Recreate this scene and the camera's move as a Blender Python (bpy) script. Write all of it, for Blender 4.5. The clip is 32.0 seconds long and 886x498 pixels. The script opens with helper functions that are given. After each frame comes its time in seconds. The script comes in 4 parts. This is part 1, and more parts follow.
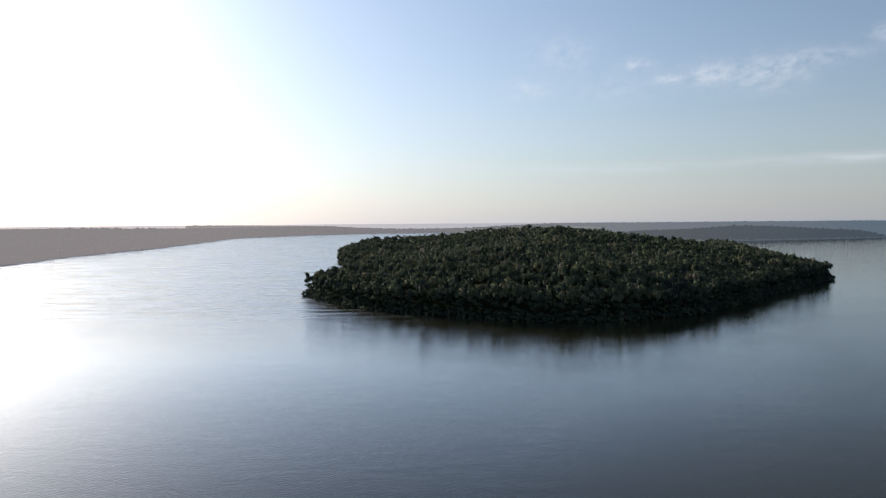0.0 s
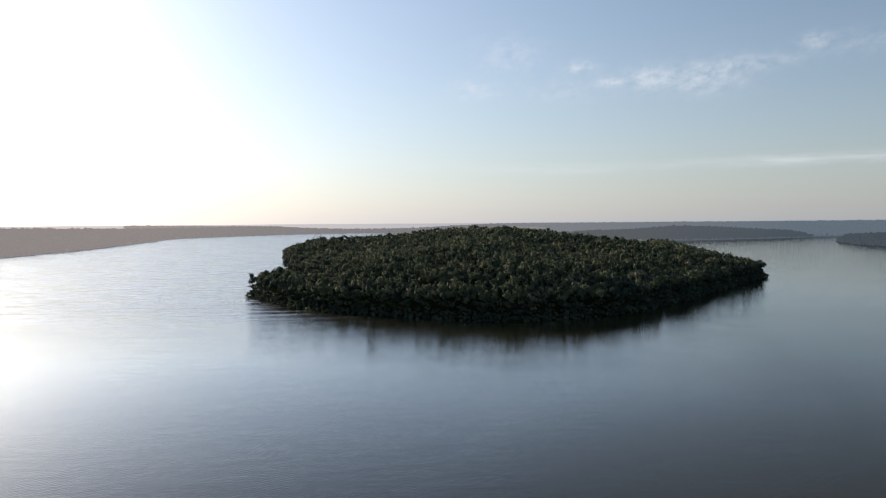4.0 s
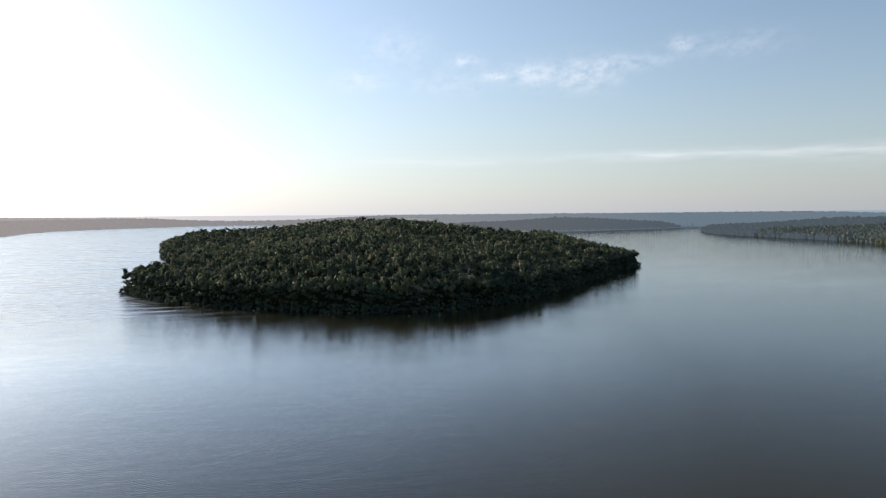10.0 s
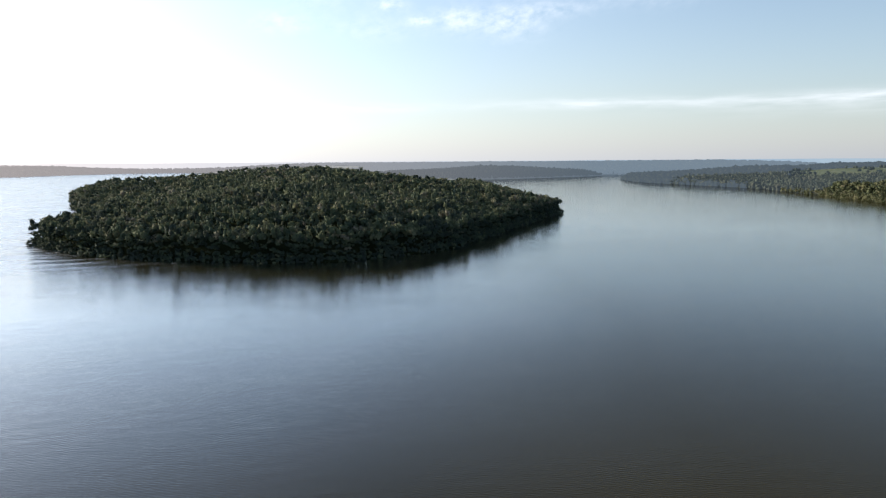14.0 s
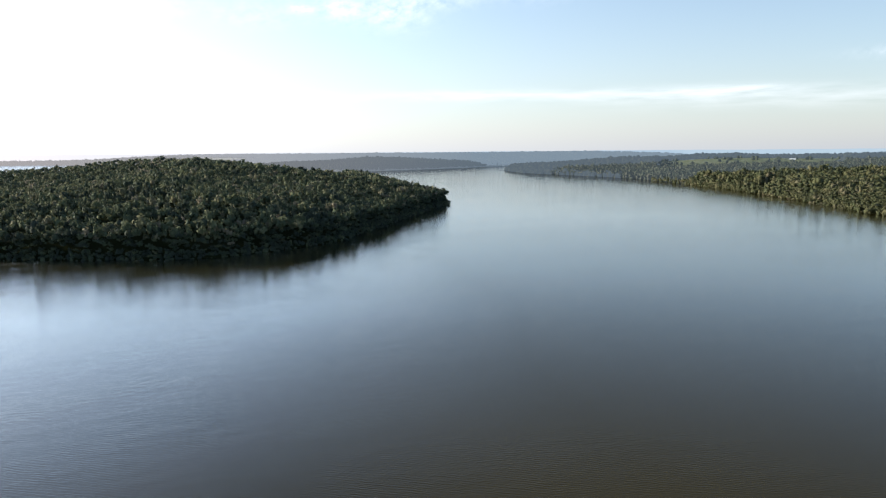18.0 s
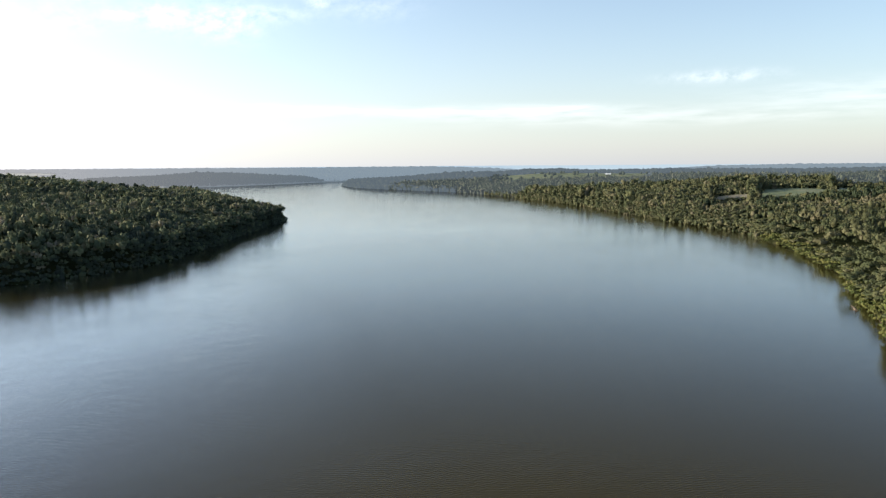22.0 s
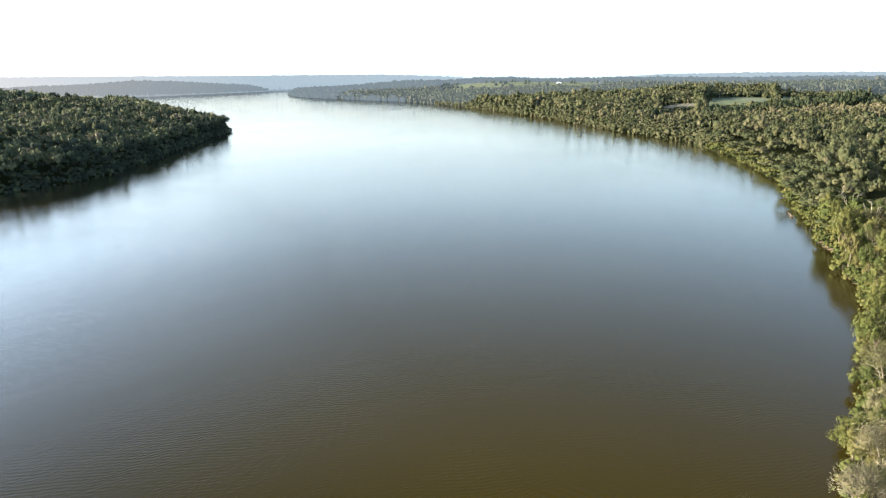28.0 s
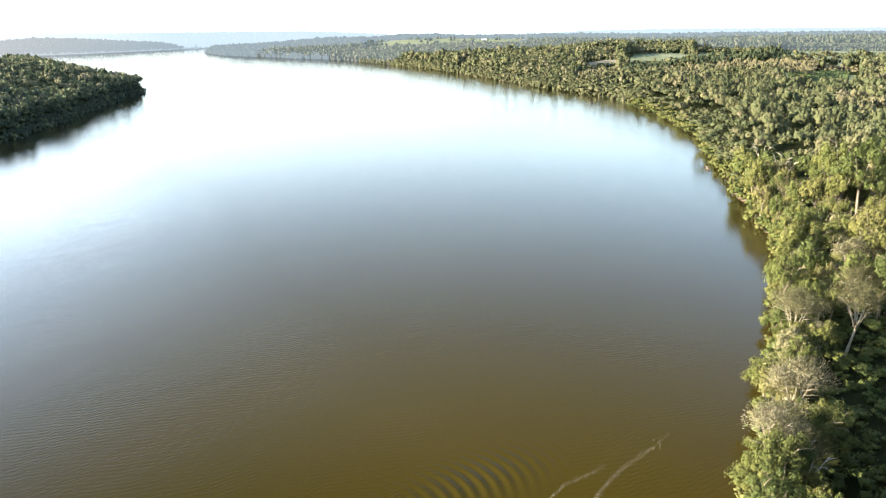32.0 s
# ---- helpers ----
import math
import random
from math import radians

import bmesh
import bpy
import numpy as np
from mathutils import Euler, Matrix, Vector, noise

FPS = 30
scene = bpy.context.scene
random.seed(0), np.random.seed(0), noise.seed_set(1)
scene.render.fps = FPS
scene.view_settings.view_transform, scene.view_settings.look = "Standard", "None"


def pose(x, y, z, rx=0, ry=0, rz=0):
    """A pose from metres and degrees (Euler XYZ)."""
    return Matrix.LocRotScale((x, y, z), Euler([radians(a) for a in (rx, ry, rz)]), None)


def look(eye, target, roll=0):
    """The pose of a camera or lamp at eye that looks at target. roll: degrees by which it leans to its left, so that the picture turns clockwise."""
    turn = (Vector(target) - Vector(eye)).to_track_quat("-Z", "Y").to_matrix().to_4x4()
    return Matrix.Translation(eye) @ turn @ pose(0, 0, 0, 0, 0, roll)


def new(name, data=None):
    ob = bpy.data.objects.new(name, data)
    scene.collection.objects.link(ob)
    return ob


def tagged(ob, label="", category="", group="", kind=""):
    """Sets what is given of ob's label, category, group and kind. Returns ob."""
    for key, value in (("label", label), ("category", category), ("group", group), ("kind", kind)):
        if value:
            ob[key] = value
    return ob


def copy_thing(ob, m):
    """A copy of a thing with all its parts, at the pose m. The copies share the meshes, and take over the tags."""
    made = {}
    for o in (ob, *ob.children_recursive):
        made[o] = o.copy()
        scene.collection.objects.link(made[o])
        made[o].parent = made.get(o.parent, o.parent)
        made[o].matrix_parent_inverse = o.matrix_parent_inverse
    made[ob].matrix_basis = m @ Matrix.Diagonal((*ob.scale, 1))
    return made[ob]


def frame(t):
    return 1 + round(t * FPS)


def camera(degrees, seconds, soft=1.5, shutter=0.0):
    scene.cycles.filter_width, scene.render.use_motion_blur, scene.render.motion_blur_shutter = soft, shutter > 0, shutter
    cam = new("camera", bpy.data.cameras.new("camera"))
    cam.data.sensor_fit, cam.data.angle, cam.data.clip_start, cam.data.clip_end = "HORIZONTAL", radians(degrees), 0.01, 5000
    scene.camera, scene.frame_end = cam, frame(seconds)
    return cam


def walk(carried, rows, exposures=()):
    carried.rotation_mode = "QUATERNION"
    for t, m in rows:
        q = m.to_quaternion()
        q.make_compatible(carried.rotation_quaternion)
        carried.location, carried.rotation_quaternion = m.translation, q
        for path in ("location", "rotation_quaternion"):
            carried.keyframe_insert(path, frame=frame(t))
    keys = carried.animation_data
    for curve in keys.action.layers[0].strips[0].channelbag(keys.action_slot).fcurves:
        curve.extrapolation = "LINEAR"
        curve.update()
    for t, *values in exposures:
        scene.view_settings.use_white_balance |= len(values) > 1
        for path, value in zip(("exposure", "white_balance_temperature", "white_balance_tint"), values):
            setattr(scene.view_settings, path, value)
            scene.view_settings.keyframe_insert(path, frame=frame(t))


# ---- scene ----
# The camera hangs still, 60 m over the river's edge, and only turns: seconds, yaw, pitch, roll.
EYE = (0.0, 0.0, 60.0)
cam = camera(64.5, 32.0, soft=1.25)
PATH = [
    (0, -0.00, -2.05, 0.47), (0.5, -0.32, -2.03, 0.44), (1, -0.66, -2.03, 0.43), (1.5, -1.08, -2.02, 0.40),
    (2, -1.70, -2.02, 0.42), (2.5, -2.35, -2.01, 0.41), (4.5, -5.07, -2.16, 0.47), (5, -5.87, -2.44, 0.46),
    (5.5, -6.67, -2.72, 0.46), (6, -7.47, -2.78, 0.52), (6.5, -8.24, -2.78, 0.44), (7, -9.03, -2.77, 0.46),
    (7.5, -9.78, -2.78, 0.43), (8, -10.49, -2.79, 0.47), (8.5, -11.17, -2.80, 0.51),
    (9, -11.99, -2.80, 0.52), (9.5, -12.69, -2.81, 0.49), (10, -13.46, -2.82, 0.49),
    (10.5, -14.22, -2.80, 0.48), (11, -14.96, -3.11, 0.50), (11.5, -15.72, -3.76, 0.45),
    (12, -16.47, -4.43, 0.43), (12.5, -17.25, -5.09, 0.48), (13, -18.03, -5.74, 0.44),
    (13.5, -18.74, -6.44, 0.46), (14, -19.46, -7.09, 0.40), (14.5, -20.16, -7.77, 0.46),
    (16.5, -24.51, -7.86, 0.40), (17, -26.00, -7.84, 0.43), (17.5, -27.39, -7.85, 0.43),
    (18, -28.62, -7.85, 0.45), (18.5, -30.55, -7.87, 0.42), (19, -32.53, -7.86, 0.43),
    (19.5, -34.50, -7.86, 0.41), (20, -36.11, -7.85, 0.40), (20.5, -37.47, -7.53, 0.40),
    (21, -38.87, -7.20, 0.38), (21.5, -40.30, -6.91, 0.40), (22, -41.74, -6.71, 0.40),
    (22.5, -42.96, -6.67, 0.45), (23, -43.30, -6.66, 0.43), (23.5, -43.30, -6.87, 0.43),
    (24, -43.23, -7.37, 0.43), (24.5, -43.19, -8.14, 0.43), (25, -43.13, -8.99, 0.41),
    (25.5, -43.19, -9.80, 0.44), (27.5, -45.42, -13.13, 0.37), (28, -45.77, -13.96, 0.33),
    (28.5, -46.06, -14.77, 0.34), (29, -46.32, -15.60, 0.31), (29.5, -46.49, -16.41, 0.32),
    (30, -46.65, -17.23, 0.28), (30.5, -47.60, -17.31, 0.26), (31, -49.12, -17.29, 0.32),
    (31.5, -50.61, -17.30, 0.32), (32, -51.69, -17.29, 0.38),
]
EXPOSURES = [(0, 0.05, 5800, 11), (2.5, 0.07, 6000, 15), (4.5, 0.15, 6000, 10), (6, 0.25, 5900, 10), (9, 0.38, 5900, 10), (13, 0.68, 5900, 10), (16.5, 0.95, 5900, 10), (19, 1.05, 5950, 10),
             (23, 1.15, 6150, 10), (25, 1.22, 6150, 10), (28, 2.0, 6250, 9), (30, 2.55, 6400, 9), (32, 2.65, 6400, 9)]
walk(cam, [(t, pose(*EYE, 90 + p, r, y)) for t, y, p, r in PATH], EXPOSURES)

# ------------------------------------------------------------------ sky and sun
SUN_AZ, SUN_EL = -40.0, 14.0     # degrees clockwise from +y, and above the horizon
SKY_STRENGTH = 0.10


def bearing(az, d):
    return d * math.sin(radians(az)), d * math.cos(radians(az))


class Nodes:
    """Short hand for node trees."""

    def __init__(self, tree):
        self.tree = tree
        tree.nodes.clear()

    def add(self, kind, **props):
        n = self.tree.nodes.new(kind)
        for key, value in props.items():
            if key == "ins":
                for k, v in value.items():
                    if isinstance(v, bpy.types.NodeSocket):
                        self.tree.links.new(v, n.inputs[k])
                    else:
                        n.inputs[k].default_value = v
            else:
                setattr(n, key, value)
        return n

    def math(self, op, a, b=0.0, c=None, clamp=False):
        n = self.add("ShaderNodeMath", operation=op, use_clamp=clamp)
        for i, v in enumerate((a, b) if c is None else (a, b, c)):
            if isinstance(v, bpy.types.NodeSocket):
                self.tree.links.new(v, n.inputs[i])
            else:
                n.inputs[i].default_value = v
        return n.outputs[0]

    def noise(self, vec, scale, detail=3.0, rough=0.55):
        n = self.add("ShaderNodeTexNoise", ins={"Vector": vec, "Scale": scale, "Detail": detail, "Roughness": rough})
        return n.outputs["Fac"]

    def ramp(self, fac, stops, smooth=False):
        n = self.add("ShaderNodeValToRGB", ins={"Fac": fac})
        e = n.color_ramp.elements
        n.color_ramp.interpolation = "EASE" if smooth else "LINEAR"
        while len(e) < len(stops):
            e.new(0.5)
        for el, (p, c) in zip(e, stops):
            el.position, el.color = p, (*c, 1) if len(c) == 3 else (c[0],) * 3 + (1,)
        return n.outputs["Color"]

    def mix(self, fac, a, b, blend="MIX"):
        n = self.add("ShaderNodeMix", data_type="RGBA", blend_type=blend, clamp_factor=True)
        for i, v in ((0, fac), (6, a), (7, b)):
            if isinstance(v, bpy.types.NodeSocket):
                self.tree.links.new(v, n.inputs[i])
            else:
                n.inputs[i].default_value = v if i == 0 else (*v, 1)
        return n.outputs[2]


# wisps of cloud: bearing, height, half-widths in degrees, thickness
WISPS = [
    (6.8, 10.6, 2.0, 0.7, 0.50), (9.6, 13.2, 2.6, 1.5, 0.36), (15.4, 12.1, 1.2, 0.5, 0.75), (17.7, 10.9, 0.8, 0.35, 0.9),
    (20.6, 11.0, 1.9, 0.9, 0.72), (24.9, 10.8, 2.6, 1.2, 0.68), (28.6, 11.6, 2.6, 0.6, 0.36), (32.1, 12.7, 0.9, 0.5, 0.65), (36.0, 12.3, 3.4, 0.9, 0.24),
    (14.2, 10.4, 3.2, 0.9, 0.30), (62.7, 6.5, 3.4, 0.4, 0.50)]
BANDS = [(13.4, 4.3, 5.5, 0.35, 0.50), (1.9, 4.6, 1.6, 0.3, 0.35), (30.0, 4.45, 7.5, 0.40, 0.50),
         (46.0, 4.3, 9.0, 0.45, 0.52), (73.0, 4.9, 8.0, 0.9, 0.34), (51.5, 4.4, 2.5, 0.4, 0.40), (60.0, 3.6, 16.0, 0.6, 0.28)]

world = bpy.data.worlds.new("sky")
scene.world = world
world.use_nodes = True
w = Nodes(world.node_tree)
sky = w.add("ShaderNodeTexSky", sky_type="NISHITA", sun_disc=False, sun_elevation=radians(SUN_EL),
            sun_rotation=radians(SUN_AZ), altitude=100.0, air_density=1.0, dust_density=0.65, ozone_density=1.0)
co = w.add("ShaderNodeTexCoord").outputs["Generated"]
sep = w.add("ShaderNodeSeparateXYZ", ins={0: co})
az = w.math("MULTIPLY", w.math("ARCTAN2", sep.outputs[0], sep.outputs[1]), 57.2958)
el = w.math("MULTIPLY", w.math("ARCSINE", sep.outputs[2]), 57.2958)
flat = w.add("ShaderNodeCombineXYZ", ins={0: w.math("MULTIPLY", az, 0.95), 1: w.math("MULTIPLY", w.math("ADD", el, w.math("MULTIPLY", az, -0.10)), 1.5), 2: 0.0}).outputs[0]
wool = w.math("SUBTRACT", w.math("MULTIPLY", w.noise(flat, 0.9, 7.0, 0.6), 2.9), 0.98, clamp=True)
wide = w.add("ShaderNodeCombineXYZ", ins={0: w.math("MULTIPLY", az, 0.22), 1: w.math("MULTIPLY", el, 1.7), 2: 3.0}).outputs[0]
drawn = w.math("SUBTRACT", w.math("MULTIPLY", w.noise(wide, 1.0, 5.0, 0.55), 2.6), 0.75, clamp=True)
cover = 0.0
for shapes, texture in ((WISPS, wool), (BANDS, drawn)):
    total = 0.0
    for a0, e0, wa, we, amp in shapes:
        da = w.math("POWER", w.math("ABSOLUTE", w.math("DIVIDE", w.math("SUBTRACT", az, a0), wa)), 2.0)
        de = w.math("POWER", w.math("ABSOLUTE", w.math("DIVIDE", w.math("SUBTRACT", el, e0), we)), 2.0)
        g = w.math("MULTIPLY", w.math("POWER", 2.718, w.math("MULTIPLY", w.math("ADD", da, de), -1.0)), amp)
        total = w.math("ADD", total, g)
    cover = w.math("ADD", cover, w.math("MULTIPLY", texture, w.math("MULTIPLY", total, 0.8), clamp=True), clamp=True)
# the veil of haze that lies on the horizon all round, brightest towards the sun
sx, sy = bearing(SUN_AZ, 1.0)
toward = w.add("ShaderNodeVectorMath", operation="DOT_PRODUCT", ins={0: co, 1: (sx * math.cos(radians(SUN_EL)), sy * math.cos(radians(SUN_EL)), math.sin(radians(SUN_EL)))}).outputs["Value"]
off = w.math("MULTIPLY", w.math("ARCCOSINE", toward), 57.2958)
forward = w.math("POWER", 2.718, w.math("MULTIPLY", off, -1.0 / 70.0))
veil = w.math("POWER", 2.718, w.math("MULTIPLY", w.math("MAXIMUM", el, 0.0), -0.13))
hazed = w.mix(w.math("MULTIPLY", veil, 0.78), sky.outputs[0], w.mix(forward, (2.02, 2.22, 2.56), (6.35, 6.1, 5.8)))
# the bright air round the sun
halo = w.math("POWER", 2.718, w.math("MULTIPLY", off, -1.0 / 27.0))
hazed = w.mix(1.0, hazed, w.mix(halo, (0.0, 0.0, 0.0), (7.2, 7.3, 8.1)), "ADD")
lit = w.mix(cover, hazed, (8.0, 7.8, 7.6))
bg = w.add("ShaderNodeBackground", ins={"Color": lit, "Strength": SKY_STRENGTH})
w.add("ShaderNodeOutputWorld", ins={"Surface": bg.outputs[0]})

sun_data = bpy.data.lights.new("sun", "SUN")
sun_data.energy, sun_data.angle, sun_data.color = 5.8, radians(0.6), (1.0, 0.85, 0.62)
sun = new("sun", sun_data)
sx, sy = bearing(SUN_AZ, 1.0)
sun.matrix_world = look((0, 0, 300), (-sx * 100, -sy * 100, 300 - 100 * math.tan(radians(SUN_EL))))


# ------------------------------------------------------------------ materials
def material(name):
    m = bpy.data.materials.new(name)
    m.use_nodes = True
    return m, Nodes(m.node_tree)


def place(n):
    return n.add("ShaderNodeNewGeometry").outputs["Position"]


def finish(n, bsdf, bump=None, strength=0.3, distance=0.05):
    if bump is not None:
        b = n.add("ShaderNodeBump", ins={"Height": bump, "Strength": strength, "Distance": distance})
        n.tree.links.new(b.outputs[0], bsdf.inputs["Normal"])
    n.add("ShaderNodeOutputMaterial", ins={"Surface": bsdf.outputs[0]})


def haze_glow(n, strength, left=(0.76, 0.65, 0.59), right=(0.27, 0.33, 0.38)):
    """Haze of the distance, put in as glow of the surface: warm and strong towards the sun, blue and weak away from it.
    """
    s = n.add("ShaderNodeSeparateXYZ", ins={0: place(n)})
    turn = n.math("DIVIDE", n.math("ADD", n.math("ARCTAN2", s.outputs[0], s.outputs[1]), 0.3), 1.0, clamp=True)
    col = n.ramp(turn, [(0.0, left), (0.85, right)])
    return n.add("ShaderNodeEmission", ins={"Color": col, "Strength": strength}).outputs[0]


LEAF_TINTS = [(0.0, (0.032, 0.046, 0.014)), (0.3, (0.060, 0.075, 0.021)), (0.55, (0.094, 0.099, 0.029)),
              (0.78, (0.122, 0.113, 0.043)), (1.0, (0.150, 0.130, 0.074))]


def foliage(name, source, stops=LEAF_TINTS, air=False, glow=0.0, through_light=0.18, sheen=0.15, rough_leaf=0.75, sap=(0.10, 0.105, 0.025), spread=0.8, lacy=0.0):
    """Leaves: colour by tree (source 'tree': each object, 'wood': the trees of one mesh), mottled by leaf cluster."""
    m, n = material(name)
    if source == "tree":
        tone = n.add("ShaderNodeObjectInfo").outputs["Random"]
    else:
        tone = n.add("ShaderNodeAttribute", attribute_name="tint").outputs["Fac"]
    isle = n.add("ShaderNodeNewGeometry").outputs["Random Per Island"]
    spot = place(n)
    grain = n.noise(spot, 0.35, 3.0)
    fleck = n.noise(spot, 1.7, 3.0, 0.7)
    t = n.math("ADD", n.math("MULTIPLY_ADD", tone, spread, 0.45 - spread * 0.5), n.math("MULTIPLY", n.math("SUBTRACT", isle, 0.5), 0.12))
    t = n.math("ADD", t, n.math("MULTIPLY", n.math("SUBTRACT", grain, 0.45), 0.32))
    t = n.math("ADD", t, n.math("MULTIPLY", n.math("SUBTRACT", fleck, 0.5), 0.30), clamp=True)
    col = n.ramp(t, stops)
    d = n.add("ShaderNodeBsdfPrincipled", ins={"Base Color": col, "Roughness": rough_leaf, "Specular IOR Level": sheen})
    tr = n.add("ShaderNodeBsdfTranslucent", ins={"Color": n.mix(0.4, col, sap)})
    rough = n.add("ShaderNodeBump", ins={"Height": fleck, "Strength": 0.7, "Distance": 0.5})
    n.tree.links.new(rough.outputs[0], d.inputs["Normal"])
    mixed = n.add("ShaderNodeMixShader", ins={0: through_light, 1: d.outputs[0], 2: tr.outputs[0]})
    out = mixed.outputs[0]
    if lacy:      # sprays of small leaves with gaps between them
        hole = n.math("GREATER_THAN", lacy, n.noise(spot, 8.0, 2.0, 0.6))
        out = n.add("ShaderNodeMixShader", ins={0: hole, 1: out, 2: n.add("ShaderNodeBsdfTransparent").outputs[0]}).outputs[0]
    # far leaves get their haze as emission
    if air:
        out = n.add("ShaderNodeAddShader", ins={0: out, 1: haze_glow(n, glow)}).outputs[0]
    n.add("ShaderNodeOutputMaterial", ins={"Surface": out})
    return m


leaf_tree = foliage("leaves_of_bank_trees", "tree", spread=0.62, lacy=0.47)
leaf_bank = foliage("leaves_of_bank_woods", "wood", spread=0.62)
# tints greyed and blued to stand in for haze over the mainland woods
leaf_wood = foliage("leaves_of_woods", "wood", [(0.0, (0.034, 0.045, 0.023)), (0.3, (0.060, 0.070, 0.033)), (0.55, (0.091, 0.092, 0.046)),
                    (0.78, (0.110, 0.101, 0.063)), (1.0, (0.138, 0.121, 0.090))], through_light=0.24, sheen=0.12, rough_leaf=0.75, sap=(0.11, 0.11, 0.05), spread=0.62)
# island: darkest tints lifted and blued, haze put into the leaf colour
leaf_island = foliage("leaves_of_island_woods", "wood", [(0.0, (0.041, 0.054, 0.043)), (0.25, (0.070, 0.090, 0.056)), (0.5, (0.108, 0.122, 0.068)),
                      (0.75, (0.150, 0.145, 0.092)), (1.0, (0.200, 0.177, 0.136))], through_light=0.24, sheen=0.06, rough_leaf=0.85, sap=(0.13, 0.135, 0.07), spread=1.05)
SILVER = [(0.0, (0.084, 0.086, 0.034)), (0.4, (0.125, 0.120, 0.062)), (0.7, (0.168, 0.156, 0.096)), (1.0, (0.215, 0.196, 0.136))]
leaf_silver = foliage("silvery_leaves", "tree", SILVER)
# woods of the far shores: their haze is put in as glow over the leaves
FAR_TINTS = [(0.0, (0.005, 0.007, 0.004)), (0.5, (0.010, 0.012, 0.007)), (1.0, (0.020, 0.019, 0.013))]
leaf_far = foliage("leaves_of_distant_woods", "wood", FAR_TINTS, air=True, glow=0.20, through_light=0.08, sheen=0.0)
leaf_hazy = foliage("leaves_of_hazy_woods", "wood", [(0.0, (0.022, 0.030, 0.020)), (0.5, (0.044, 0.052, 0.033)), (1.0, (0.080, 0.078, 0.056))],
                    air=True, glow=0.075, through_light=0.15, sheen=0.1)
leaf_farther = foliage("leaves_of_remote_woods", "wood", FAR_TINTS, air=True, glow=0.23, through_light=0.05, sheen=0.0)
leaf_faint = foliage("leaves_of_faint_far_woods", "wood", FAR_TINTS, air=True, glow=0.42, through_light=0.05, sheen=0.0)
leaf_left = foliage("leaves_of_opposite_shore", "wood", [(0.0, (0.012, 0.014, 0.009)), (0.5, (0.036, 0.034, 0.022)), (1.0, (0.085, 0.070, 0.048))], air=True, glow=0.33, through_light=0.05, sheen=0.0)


def bark_material(name, a, b):
    m, n = material(name)
    p = place(n)
    g = n.noise(p, 3.0, 5.0)
    d = n.add("ShaderNodeBsdfPrincipled", ins={"Base Color": n.ramp(g, [(0.3, a), (0.7, b)]), "Roughness": 0.85})
    finish(n, d, n.noise(p, 14.0, 3.0), 0.6, 0.03)
    return m


bark = bark_material("grey_brown_bark", (0.09, 0.07, 0.05), (0.2, 0.165, 0.12))
bark_white = bark_material("bleached_bark", (0.19, 0.17, 0.135), (0.31, 0.285, 0.235))
bark_pale = bark_material("pale_bark", (0.13, 0.115, 0.085), (0.26, 0.23, 0.175))

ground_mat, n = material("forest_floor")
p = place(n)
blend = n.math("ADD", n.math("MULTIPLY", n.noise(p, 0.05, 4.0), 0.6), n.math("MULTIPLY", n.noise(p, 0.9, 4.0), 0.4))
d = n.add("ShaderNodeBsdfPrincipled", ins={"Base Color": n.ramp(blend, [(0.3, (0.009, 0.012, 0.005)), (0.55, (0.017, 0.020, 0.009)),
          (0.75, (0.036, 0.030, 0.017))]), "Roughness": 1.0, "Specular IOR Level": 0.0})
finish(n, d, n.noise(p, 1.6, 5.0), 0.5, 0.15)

earth_mat, n = material("red_earth_bank")
p = place(n)
d = n.add("ShaderNodeBsdfPrincipled", ins={"Base Color": n.ramp(n.noise(p, 0.6, 5.0), [(0.3, (0.05, 0.035, 0.02)),
          (0.6, (0.065, 0.045, 0.028)), (0.8, (0.10, 0.072, 0.046))]), "Roughness": 0.95})
finish(n, d, n.noise(p, 2.5, 5.0), 0.8, 0.2)

field_mat, n = material("green_field")
p = place(n)
d = n.add("ShaderNodeBsdfPrincipled", ins={"Base Color": n.ramp(n.noise(p, 0.02, 5.0), [(0.3, (0.040, 0.058, 0.018)),
          (0.55, (0.060, 0.078, 0.026)), (0.75, (0.095, 0.095, 0.044))]), "Roughness": 0.9})
finish(n, d, n.noise(p, 0.8, 4.0), 0.1, 0.05)

bare_mat, n = material("bare_dry_field")
p = place(n)
d = n.add("ShaderNodeBsdfPrincipled", ins={"Base Color": n.ramp(n.noise(p, 0.03, 5.0), [(0.3, (0.10, 0.088, 0.05)), (0.7, (0.17, 0.145, 0.09))]), "Roughness": 0.95})
finish(n, d, n.noise(p, 0.8, 4.0), 0.2, 0.05)


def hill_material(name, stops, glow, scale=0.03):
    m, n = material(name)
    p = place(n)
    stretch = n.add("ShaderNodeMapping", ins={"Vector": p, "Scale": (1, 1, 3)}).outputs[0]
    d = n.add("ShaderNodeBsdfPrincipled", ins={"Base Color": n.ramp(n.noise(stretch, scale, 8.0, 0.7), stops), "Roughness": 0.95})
    # haze put into the surface as emission
    s = n.add("ShaderNodeAddShader", ins={0: d.outputs[0], 1: haze_glow(n, glow)})
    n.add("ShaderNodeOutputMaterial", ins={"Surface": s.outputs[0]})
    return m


# far ground and ridge: haze added as glow, strongest on the ridge
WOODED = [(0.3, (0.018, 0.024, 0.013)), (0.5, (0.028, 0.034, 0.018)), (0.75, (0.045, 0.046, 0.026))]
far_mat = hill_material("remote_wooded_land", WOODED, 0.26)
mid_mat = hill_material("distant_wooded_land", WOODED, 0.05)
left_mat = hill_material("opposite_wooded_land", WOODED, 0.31)
